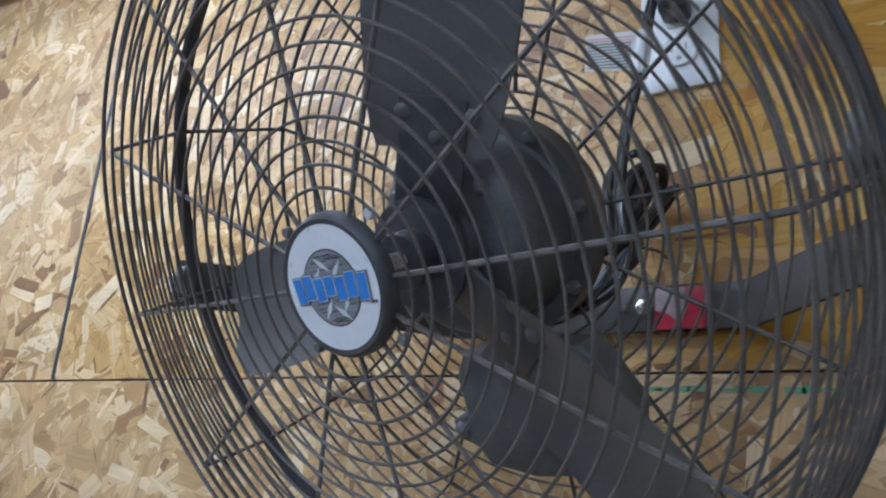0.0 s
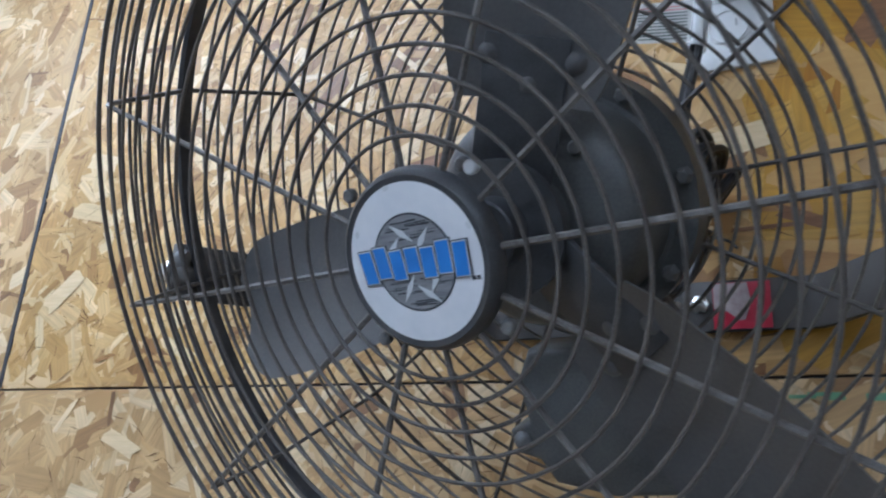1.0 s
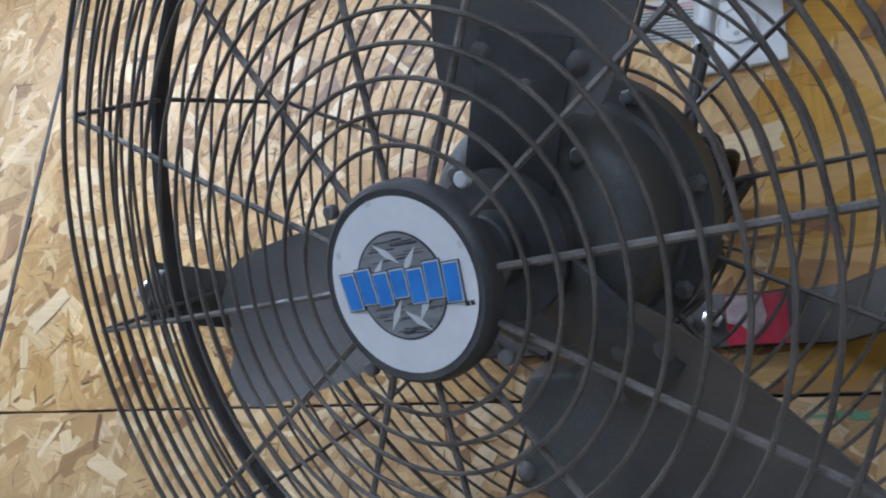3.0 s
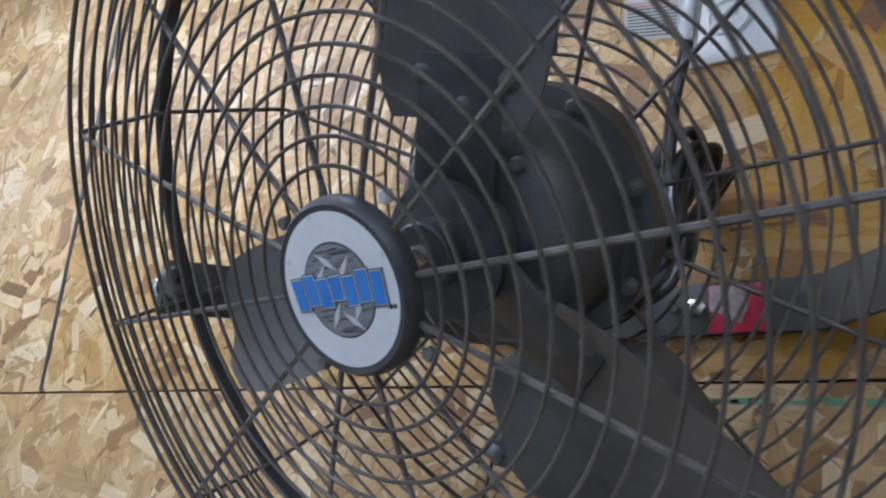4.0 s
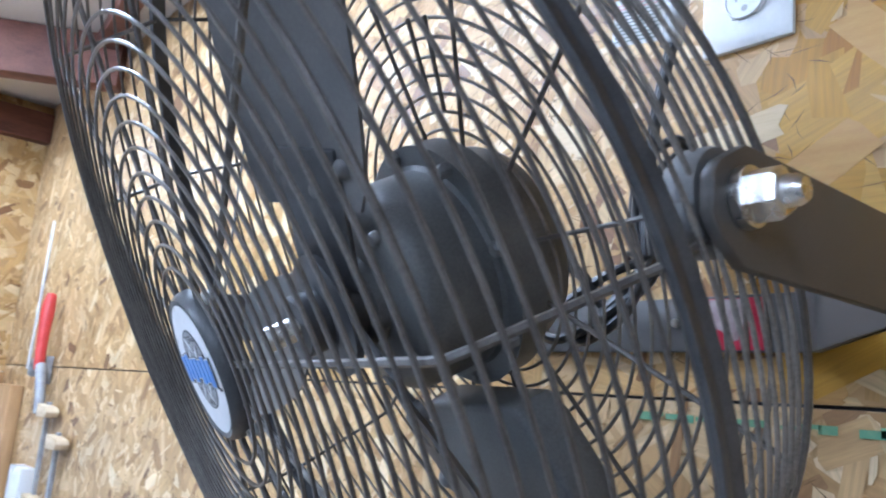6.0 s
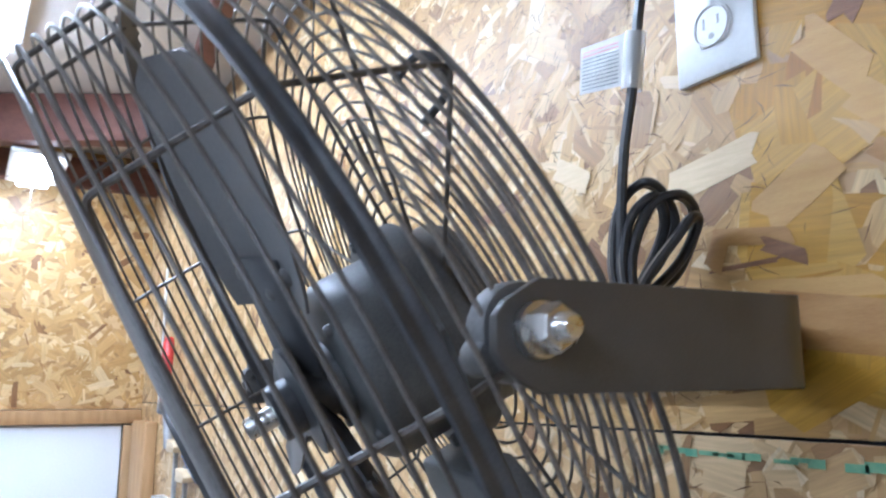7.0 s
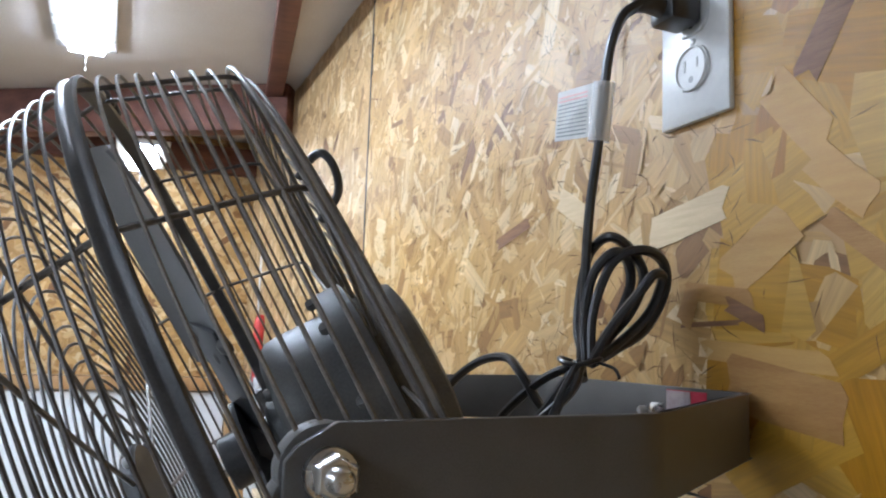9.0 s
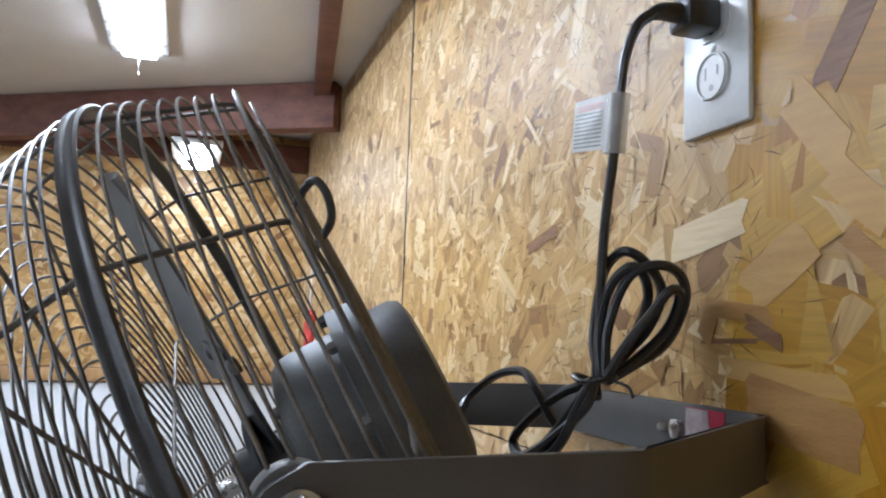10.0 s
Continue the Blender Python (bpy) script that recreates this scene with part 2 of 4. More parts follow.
def strand_flat_material():
    """The same board where it stays far off: strands drawn by stretched cells."""
    m = bpy.data.materials.new("strand board far")
    m.use_nodes = True
    nt = m.node_tree
    b = nt.nodes["Principled BSDF"]
    b.inputs["Roughness"].default_value = 0.5
    tc = nt.nodes.new("ShaderNodeTexCoord")
    mp = nt.nodes.new("ShaderNodeMapping")
    mp.inputs["Rotation"].default_value = (0.5, 0.4, 0.6)
    mp.inputs["Scale"].default_value = (22, 34, 40)
    nt.links.new(tc.outputs["Object"], mp.inputs["Vector"])
    vo = nt.nodes.new("ShaderNodeTexVoronoi")
    vo.inputs["Scale"].default_value = 1.0
    nt.links.new(mp.outputs[0], vo.inputs["Vector"])
    sep = nt.nodes.new("ShaderNodeSeparateColor")
    nt.links.new(vo.outputs["Color"], sep.inputs[0])
    ramp = nt.nodes.new("ShaderNodeValToRGB")
    e = ramp.color_ramp.elements
    e[0].color, e[1].color = (0.36, 0.21, 0.08, 1), (0.68, 0.49, 0.26, 1)
    e.new(0.5).color = (0.52, 0.33, 0.14, 1)
    nt.links.new(sep.outputs[0], ramp.inputs["Fac"])
    nt.links.new(ramp.outputs["Color"], b.inputs["Base Color"])
    return m


STRAND_FLAT = strand_flat_material()
GAP, GAPX = 0.0012, 0.0038
far_wall = empty("wall_west", pose(0, 0, 0), "far strand board wall over a white door", "wall", kind="structure")
wall = empty("wall_north", pose(0, 0, 0), "bare strand board wall of butted sheets", "wall", kind="structure")
PANELS = [  # x0, x1, z0, z1
    (SEAM_X + GAPX, XMAX, SEAM_Z + GAP, CEILING), (FAR, SEAM_X - GAPX, SEAM_Z + GAP, CEILING),
    (FAR, XMAX, 0.0, SEAM_Z - GAP)]
for x0, x1, z0, z1 in PANELS:
    board("panel", wall, (x0, 0.0, z0), (x1, 0.004, z1))
# ink strip over the seam and ink backing put the gap's shade into colour
part("joint_shade", box(bmesh.new(), (SEAM_X - 0.0030, -0.0017, SEAM_Z + 0.002), (SEAM_X + 0.0030, 0.0035, CEILING - 0.002)), INK, wall)
part("backing", box(bmesh.new(), (FAR - 0.1, 0.005, 0), (XMAX + 0.1, 0.1, CEILING + 0.1)), INK, wall)


def strands(name, parent, x0, x1, z0, z1, bounds, per_m2, seed, long=(0.022, 0.078), wide=(0.007, 0.025), mat=STRAND, lift=0.00015, thick=0.00125):
    """Pressed strands lying over one another on the board's face."""
    rng = np.random.default_rng(seed)
    n = int((x1 - x0) * (z1 - z0) * per_m2)
    verts, faces, uvs = [], [], []
    order = rng.permutation(n)
    for i in range(n):
        cx, cz = rng.uniform(x0, x1), rng.uniform(z0, z1)
        length, width = rng.uniform(*long), rng.uniform(*wide) * (0.32 if rng.random() < 0.35 else 1.0)
        a = rng.normal(0.55, 0.9) if rng.random() < 0.7 else rng.uniform(0, math.pi)
        ca, sa = math.cos(a), math.sin(a)
        h = lift + thick * order[i] / n
        tilt = rng.normal(0, 0.0035)
        e1, e2 = rng.uniform(0.0, 0.22, 2), rng.uniform(0.0, 0.22, 2)
        shape = [(-0.5 + e1[0], -0.5), (0.5 - e2[0], -0.5), (0.5 - rng.uniform(0, 0.05), rng.uniform(-0.3, 0.3)), (0.5 - e2[1], 0.5),
                 (rng.uniform(-0.2, 0.2), 0.5 + rng.normal(0, 0.06)), (-0.5 + e1[1], 0.5), (-0.5 + rng.uniform(0, 0.05), rng.uniform(-0.3, 0.3))]
        base = len(verts)
        off = rng.uniform(0, 50, 2)
        for u, v in shape:
            lx, lz = u * length, v * width
            x = min(max(cx + ca * lx - sa * lz, bounds[0]), bounds[1])
            z = min(max(cz + sa * lx + ca * lz, bounds[2]), bounds[3])
            verts.append((x, -h + tilt * lz, z))
            uvs.append((off[0] + lx, off[1] + lz))
        faces.append(list(range(base, base + len(shape))))
    me = bpy.data.meshes.new(name)
    me.from_pydata(verts, [], faces)
    layer = me.uv_layers.new(name="UVMap")
    loop_v = np.zeros(len(me.loops), dtype=np.int32)
    me.loops.foreach_get("vertex_index", loop_v)
    layer.data.foreach_set("uv", np.array(uvs)[loop_v].ravel())
    me.materials.append(mat)
    ob = new(name, me)
    ob.parent = parent
    return tagged(ob, "pressed tan wood strands of the board face", kind="stuff")


strands("wood_strands", wall, SEAM_X, 0.75, SEAM_Z, CEILING, (SEAM_X + GAPX, XMAX, SEAM_Z + GAP, CEILING), 6200, 3)
strands("wood_strands", wall, FAR, SEAM_X, SEAM_Z, CEILING, (FAR, SEAM_X - GAPX, SEAM_Z + GAP, CEILING), 4200, 4, mat=STRAND_LIT)
strands("wood_strands", wall, FAR, 0.6, 1.2, SEAM_Z, (FAR, XMAX, 0.0, SEAM_Z - GAP), 4200, 5, mat=STRAND_LIT)
strands("golden_strands", wall, 0.06, 0.75, SEAM_Z + 0.03, CEILING, (0.04, XMAX, SEAM_Z + GAP, CEILING), 760, 8, (0.050, 0.120), (0.032, 0.070), STRAND_GOLD, 0.0013, 0.0002)
# dark cracks and splinters between the strands
def splinters(name, parent, x0, x1, z0, z1, count, seed):
    rng = np.random.default_rng(seed)
    verts, faces = [], []
    for i in range(count):
        cx, cz = rng.uniform(x0, x1), rng.uniform(z0, z1)
        length, width = rng.uniform(0.006, 0.030), rng.uniform(0.0004, 0.0012)
        a = rng.normal(0.55, 0.9) if rng.random() < 0.7 else rng.uniform(0, math.pi)
        ca, sa = math.cos(a), math.sin(a)
        bend = rng.normal(0, 0.0012)
        base = len(verts)
        for u, v in ((-0.5, 0.0), (0.0, -0.5), (0.5, 0.0), (0.0, 0.5)):
            lx, lz = u * length, v * width + (bend if u == 0 else 0)
            verts.append((cx + ca * lx - sa * lz, -0.00152, cz + sa * lx + ca * lz))
        faces.append([base, base + 1, base + 2, base + 3])
    me = bpy.data.meshes.new(name)
    me.from_pydata(verts, [], faces)
    me.materials.append(CRACK)
    ob = new(name, me)
    ob.parent = parent
    return tagged(ob, "dark cracks between the strands", kind="stuff")


splinters("strand_cracks", wall, SEAM_X + 0.02, 0.08, SEAM_Z + 0.02, 2.40, 1500, 11)
splinters("strand_cracks", wall, 0.08, 0.6, SEAM_Z + 0.02, 2.40, 260, 15)
splinters("strand_cracks", wall, -0.55, -0.05, 1.95, 2.30, 900, 12)
splinters("strand_cracks", wall, -1.2, SEAM_X - 0.02, SEAM_Z + 0.02, 2.38, 500, 13)
splinters("strand_cracks", wall, -1.1, 0.5, 1.4, SEAM_Z - 0.02, 900, 14)


def big_strand(x, z, length, width, angle, mat, seed):
    """A single large strand with torn ends, proud of the board."""
    rng = random.Random(seed)
    lean = rng.uniform(-0.12, 0.12)
    top = [(-0.5 + lean, 0.34), (-0.46 + lean * 0.5, 0.5), (rng.uniform(-0.1, 0.2), 0.5 + rng.uniform(-0.05, 0.03)), (0.43, 0.5), (0.5, 0.30 + lean)]
    low = [(0.47 - lean, -0.12), (0.5 - lean, -0.45), (rng.uniform(-0.2, 0.1), -0.5 + rng.uniform(-0.03, 0.05)), (-0.5, -0.5), (-0.45 - lean * 0.4, -0.05)]
    out = [(u * length, v * width) for u, v in top + low]
    bm = prism(bmesh.new(), out[::-1], 0.0, 0.00025 + rng.uniform(0, 0.0001))
    bm.transform(Matrix.Translation((x, -0.00155, z)) @ pose(0, 0, 0, 90, 0, 0) @ pose(0, 0, 0, 0, 0, angle))
    return part("large_strand", bm, mat, wall, smooth=False)


for k, (x, z, length, width, angle, mat) in enumerate((
        (0.046, 1.861, 0.062, 0.0035, 1, STRAND_DARK), (0.076, 1.867, 0.034, 0.010, -24, STRAND_DARK), (0.024, 1.874, 0.030, 0.017, 66, STRAND_RUST), (0.143, 2.027, 0.055, 0.021, 54, STRAND_DARK),
        (0.052, 1.880, 0.060, 0.012, -8, STRAND_RUST), (0.166, 1.900, 0.070, 0.012, -38, STRAND_RUST),
        (0.022, 1.934, 0.088, 0.024, 9, STRAND_PALE), (-0.243, 1.955, 0.070, 0.012, 12, STRAND_DARK), (0.090, 1.841, 0.098, 0.013, -4, STRAND_ORANGE),
        (0.150, 1.940, 0.052, 0.022, -42, STRAND_ORANGE), (-0.270, 2.073, 0.060, 0.006, -44, STRAND_PALE), (-0.130, 1.965, 0.050, 0.020, -29, STRAND_PALE),
        (0.104, 1.818, 0.092, 0.034, -10, STRAND_RUST), (0.088, 1.905, 0.060, 0.030, 30, STRAND_ORANGE), (0.120, 1.985, 0.058, 0.026, -50, STRAND_ORANGE),
        (-0.567, 1.691, 0.056, 0.016, -23, STRAND_PALE), (-0.700, 1.86, 0.060, 0.022, 40, STRAND_PALE), (-0.68, 2.02, 0.050, 0.020, -15, STRAND_PALE))):
    big_strand(x, z, length, width, angle, mat, k)

bm = lathe(bmesh.new(), [(0, 0.0008), (0.0022, 0.0006), (0.0028, 0.0), (0, 0.0)], 14)
bm.transform(pose(-0.734, -0.0015, 2.330, 90, 0, 0))
part("nail_head", bm, INK, wall, smooth=True)
tag_far = strands("wood_strands", far_wall, -1.7, 0.0, 1.74, CEILING, (-1.8, 0.0, 1.735, CEILING), 3000, 6)
tag_far.matrix_basis = pose(FAR, 0, 0, 0, 0, 90)
# green sealing paint along the sheet's edge
bm = bmesh.new()
rng = random.Random(8)
for k in range(26):
    x = -0.05 + k * 0.012
    if rng.random() < 0.8:
        w = rng.uniform(0.001, 0.003)
        zc = 1.7345 - 0.012 * (x - 0.07) + rng.uniform(-0.001, 0.001)
        box(bm, (x, -0.0021, zc - w), (x + rng.uniform(0.008, 0.018), -0.0017, zc + w))
part("edge_paint", bm, GREEN, wall, "streak of green edge paint")

part("panel", box(bmesh.new(), (FAR - 0.012, YMIN, 1.73), (FAR, 0, CEILING), 0.001), STRAND_FLAT, far_wall)
part("lower_wall", box(bmesh.new(), (FAR - 0.06, YMIN, 0), (FAR - 0.02, 0, 1.75)), PAINT, far_wall)
part("trim", box(bmesh.new(), (FAR - 0.012, YMIN, 1.69), (FAR + 0.018, -0.002, 1.728), 0.003), LUMBER, far_wall)
part("backing", box(bmesh.new(), (FAR - 0.1, YMIN, 0), (FAR - 0.061, 0, CEILING)), INK, far_wall)
part("header", box(bmesh.new(), (FAR, YMIN, 2.34), (FAR + 0.04, -0.002, 2.42), 0.003), BEAM, far_wall)

door = empty("door_1", pose(FAR, 0, 0), "white flat door panel under a wooden header", "door", kind="structure")
part("leaf", box(bmesh.new(), (-0.018, -1.6, 0.02), (0.0, -0.05, 1.685), 0.002), DOORWHITE, door)
part("jamb", box(bmesh.new(), (-0.012, -0.046, 0.0), (0.02, -0.003, 1.686), 0.003), LUMBER, door)

ceiling = part("ceiling", box(bmesh.new(), (FAR - 0.1, YMIN - 0.1, CEILING), (XMAX + 0.1, 0.1, CEILING + 0.06)), CEIL)
tagged(ceiling, "off-white ceiling boards", "ceiling", kind="structure")
floor = part("floor", box(bmesh.new(), (FAR - 0.1, YMIN - 0.1, -0.08), (XMAX + 0.1, 0.1, 0.0)), CONCRETE)
tagged(floor, "grey concrete floor slab", "floor", kind="structure")
for nm, lo, hi in (("wall_south", (FAR, YMIN - 0.1, 0), (XMAX, YMIN, CEILING)), ("wall_east", (XMAX, YMIN, 0), (XMAX + 0.1, 0, CEILING))):
    tagged(part(nm, box(bmesh.new(), lo, hi), PAINT), "plain painted wall closing the room", "wall", kind="structure")
# timbers under the ceiling
bm = box(bmesh.new(), (-0.05, -1.10, 2.335), (0.0, -0.001, CEILING - 0.001), 0.004)
bm.transform(pose(-1.36, -0.03, 0, 0, 0, -31))
tagged(part("beam", bm, BEAM), "red-stained timber joist under the ceiling", "beam", kind="structure")
for k, x in enumerate((0.5, 1.5)):
    w = part("beam", box(bmesh.new(), (x, YMIN, 2.345), (x + 0.05, -0.001, CEILING - 0.001), 0.004), BEAM)
    tagged(w, "red-stained timber joist under the ceiling", "beam", kind="structure")
bm = box(bmesh.new(), (-1.42, -0.020, 2.415), (0.55, 0.020, CEILING - 0.001), 0.003)
bm.transform(pose(0, -0.243, 0, 0, 0, -7.6))
w = part("beam", bm, BEAM)
tagged(w, "dark timber batten near the wall head", "beam", kind="structure")


# ---- ceiling lamps, the last two added as fill ----
def strip_lamp(x0, x1, y, z, width=0.07, hang=True, light=TUBE):
    th = empty("ceiling_lamp", pose((x0 + x1) / 2, y, z), "lit white tube lamp fixed under the ceiling", "lamp", "ceiling lamps")
    hx = (x1 - x0) / 2
    part("housing", box(bmesh.new(), (-hx - 0.01, -width * 0.85, 0.0), (hx + 0.01, width * 0.85, CEILING - z if hang else 0.014), 0.003), PLASTIC_WHITE, th)
    bm = bmesh.new()
    box(bm, (-hx, -width / 2, -0.013), (hx, width / 2, -0.001), 0.005)
    part("diffuser", bm, light, th, "glowing diffuser")
    bm = tube(bmesh.new(), [(-hx + 0.01, 0, -0.013), (-hx + 0.01, 0, -0.048)], 0.0011, sides=5)
    tube(bm, [(-hx + 0.01, 0, -0.046), (-hx + 0.01, 0, -0.054)], 0.0028, sides=6)
    part("pull_chain", bm, ZINC, th)
    if not hang:
        for s in (-0.8, 0.8):
            part("hanger", tube(bmesh.new(), [(s * hx, 0, 0.013), (s * hx, 0, CEILING - z)], 0.002, sides=6), ZINC, th)
    return th


strip_lamp(-1.31, -0.29, -0.465, 2.438)
strip_lamp(-1.90, -1.62, -0.335, 2.318, 0.075, False, TUBE_FAR)
# unseen tubes behind the camera, added to brighten the fan and wall
strip_lamp(0.3, 1.5, -2.0, 2.438, light=TUBE_FILL)
strip_lamp(-1.4, -0.2, -1.8, 2.438, light=TUBE_FILL)

# ---- the fan ----
FAN = Matrix(((0.97833, -0.08822, -0.18735, -0.06494), (-0.20656, -0.47994, -0.85265, -0.33614), (-0.0147, 0.87285, -0.48777, 1.73672), (0, 0, 0, 1)))
R_FRONT, R_BAND, R_REAR = 0.2270, 0.2443, 0.2180      # cage radii at its face, clamp band and back
fan = empty("wall_fan", FAN, "black caged wall fan tilted downward on a steel yoke", "fan")


def front_z(r):
    return -0.003 - 0.006 * (r / R_FRONT) ** 2


def ring(parent, r, z, wire, seg=72, mat=WIRE):
    return part("ring_wire", tube(bmesh.new(), circle(r, z, seg), wire, closed=True, sides=6), mat, parent)


def guard_front():
    g = part("front_guard", tube(bmesh.new(), circle(R_FRONT, -0.0095, 96), 0.0014, closed=True), WIRE, fan, "front half of the wire cage")
    for k in range(15):
        r = 0.0510 + 0.0117 * k
        ring(g, r, front_z(r), 0.00098, 48 + 2 * k)
    for k in range(1, 8):
        f = k / 8.0
        ring(g, R_FRONT + 0.001 + (R_BAND - 0.002 - R_FRONT) * f, -0.0095 - 0.0650 * f, 0.00105, 96)
    line = [(0.036, 0, front_z(0.036) - 0.003)] + [(0.04 + 0.0225 * k, 0, front_z(0.04 + 0.0225 * k) - 0.0032) for k in range(8)]
    line += [(R_FRONT - 0.007, 0, -0.0117), (R_FRONT - 0.002, 0, -0.0160), (R_FRONT + 0.002, 0, -0.030), (R_BAND - 0.0035, 0, -0.0775)]
    spoke = part("spoke_wire", tube(bmesh.new(), curve(line, 3), 0.0015, sides=6), SPOKE, g)
    for k in range(1, 12):
        s = copy_thing(spoke, pose(0, 0, 0, 0, 0, 30 * k))
        s.parent = g
    return g


def guard_rear():
    g = part("rear_guard", tube(bmesh.new(), circle(R_REAR - 0.0003, -0.1575, 96), 0.0016, closed=True), WIRE, fan, "rear half of the wire cage")
    for k in range(1, 8):
        f = k / 8.0
        ring(g, R_BAND - 0.002 + (R_REAR + 0.002 - R_BAND) * f, -0.084 - 0.071 * f, 0.00105, 96, WIRE_REAR)
    for k in range(14):
        r = 0.2085 - 0.0103 * k
        ring(g, r, -0.1625 - 0.010 * (1 - r / 0.2185), 0.0010, 84, WIRE_REAR)
    line = [(R_BAND - 0.0035, 0, -0.081), (R_REAR + 0.005, 0, -0.139), (R_REAR - 0.002, 0, -0.1555), (0.207, 0, -0.1585), (0.15, 0, -0.1615), (0.068, 0, -0.165)]
    spoke = part("spoke_wire", tube(bmesh.new(), curve(line, 4), 0.0014, sides=6), WIRE, g)
    for k in range(1, 12):
        s = copy_thing(spoke, pose(0, 0, 0, 0, 0, 30 * k))
        s.parent = g
    return g


def guard_braces():
    """Two short straight wires welded across the back rings above the motor."""
    for ang in (71, 78):
        a = radians(ang)
        pts = [(r * math.cos(a), r * math.sin(a), -0.1595 - 0.010 * (1 - r / 0.2185)) for r in (0.086, 0.112, 0.138)]
        part("brace_wire", tube(bmesh.new(), pts, 0.0014, sides=6), WIRE, rear)


front = guard_front()
rear = guard_rear()
guard_braces()
# band that clamps the two halves together
bm = bmesh.new()
lathe(bm, [(R_BAND + dr, z + 0.006) for dr, z in ((-0.0043, -0.0810), (-0.0018, -0.0798), (0.0, -0.0808), (0.0, -0.0832), (-0.0009, -0.0843), (-0.0009, -0.0860), (0.0, -0.0871), (0.0, -0.0893), (-0.0018, -0.0905), (-0.0043, -0.0895), (-0.0043, -0.0810))], 120)
band = part("clamp_band", bm, BLACK, fan, "black sheet band joining the cage halves")
# closing lugs with their screw, over the top and below
for ang in (97, 277):
    m = pose(0, 0, 0, 0, 0, ang)
    for side in (-1, 1):
        bm = box(bmesh.new(), (R_BAND - 0.001, side * 0.0075 - 0.0022, -0.0865), (R_BAND + 0.0125, side * 0.0075 + 0.0022, -0.0725), 0.0018)
        bm.transform(m)
        part("clamp_lug", bm, BLACK, band)
    bm = tube(bmesh.new(), [(R_BAND + 0.006, -0.017, -0.0795), (R_BAND + 0.006, 0.017, -0.0795)], 0.0022)
    tube(bm, [(R_BAND + 0.006, -0.0185, -0.0795), (R_BAND + 0.006, -0.012, -0.0795)], 0.0046, sides=6)
    bm.transform(m)
    part("clamp_screw", bm, ZINC, band)
# round badge in the middle of the front guard
bm = lathe(bmesh.new(), [(0.0, -0.010), (0.037, -0.010), (0.0388, -0.008), (0.0388, -0.0045), (0.0375, -0.001), (0.0358, 0.0005), (0.0335, -0.0005), (0.0, -0.0005)], 64)
hub = part("centre_cap", bm, BLACK, fan, "black rim of the round centre cap")
bm = lathe(bmesh.new(), [(0.0, -0.0004), (0.0328, -0.0004), (0.0332, 0.0001), (0.0, 0.0001)], 64)
part("badge", bm, WHITE_PAPER, hub, "white round badge with grey tread plate disc")
bm = lathe(bmesh.new(), [(0.0, 0.0001), (0.0205, 0.0001), (0.0205, 0.00025), (0.0, 0.00025)], 56)
part("badge_outline", bm, INK, hub)
bm = lathe(bmesh.new(), [(0.0, 0.0002), (0.0197, 0.0002), (0.0197, 0.0004), (0.0, 0.0004)], 56)
part("badge_disc", bm, GREY_PLATE, hub, "grey disc drawn like tread plate")
rngb = random.Random(4)
for k in range(46):
    y = rngb.uniform(-0.0185, 0.0185)
    half = math.sqrt(0.0192 ** 2 - y * y)
    x0 = rngb.uniform(-half, half * 0.7)
    x1 = min(half, x0 + rngb.uniform(0.004, 0.014))
    w = rngb.uniform(0.00012, 0.0003)
    part("drawn_line", box(bmesh.new(), (x0, y - w, 0.0004), (x1, y + w, 0.00048)), INK, hub, smooth=False)
for x, y, a in ((-0.003, 0.0125, -38), (-0.009, 0.0065, 48), (0.0065, 0.0085, 48), (0.0045, -0.0135, -38), (-0.005, -0.0105, 55), (0.009, -0.0085, 55)):
    bm = prism(bmesh.new(), [(-0.0066, 0), (0.0, -0.0014), (0.0066, 0), (0.0, 0.0014)], 0.00045, 0.0008)
    bm.transform(pose(x, y, 0, 0, 0, a))
    part("tread_lozenge", bm, GREY_LIGHT, hub, smooth=False)
# seven blue blocks with a dark and a pale outline, in place of the maker's lettering
for k in range(7):
    x = (k - 3) * 0.0077
    h = 0.0050 + 0.0010 * abs(k - 3) ** 0.5
    yc = 0.0012 * (1 if k % 2 else -0.3) - 0.0003 * k + 0.0008
    lean = 0.0012
    for nm, grow, z0, z1, mat in (("block_shadow", 0.0009, 0.0005, 0.0009, INK), ("block_edge", 0.0005, 0.0009, 0.0011, GREY_LIGHT), ("blue_block", 0.0, 0.0011, 0.0014, BLUE)):
        w = 0.0031 + grow
        hh = h + grow
        bm = prism(bmesh.new(), [(x - w, yc - hh), (x + w, yc - hh), (x + w + lean * (k - 3) / 3, yc + hh), (x - w + lean * (k - 3) / 3, yc + hh)], z0, z1)
        part(nm, bm, mat, hub, smooth=False)
for k in range(2):
    part("small_mark", box(bmesh.new(), (0.0262 + 0.0022 * k, -0.0105, 0.0001), (0.0279 + 0.0022 * k, -0.0088, 0.0003)), INK, hub, smooth=False)
for ang, rr in ((150, 0.0305), (100, 0.0322), (20, 0.0318)):
    bm = prism(bmesh.new(), [(0.0018 * math.cos(k), 0.0012 * math.sin(k) * (1 + 0.3 * math.sin(3 * k))) for k in range(6)], 0.0001, 0.00022)
    bm.transform(pose(rr * math.cos(radians(ang)), rr * math.sin(radians(ang)), 0, 0, 0, ang + 90))
    part("worn_chip", bm, GREY_LIGHT, hub)
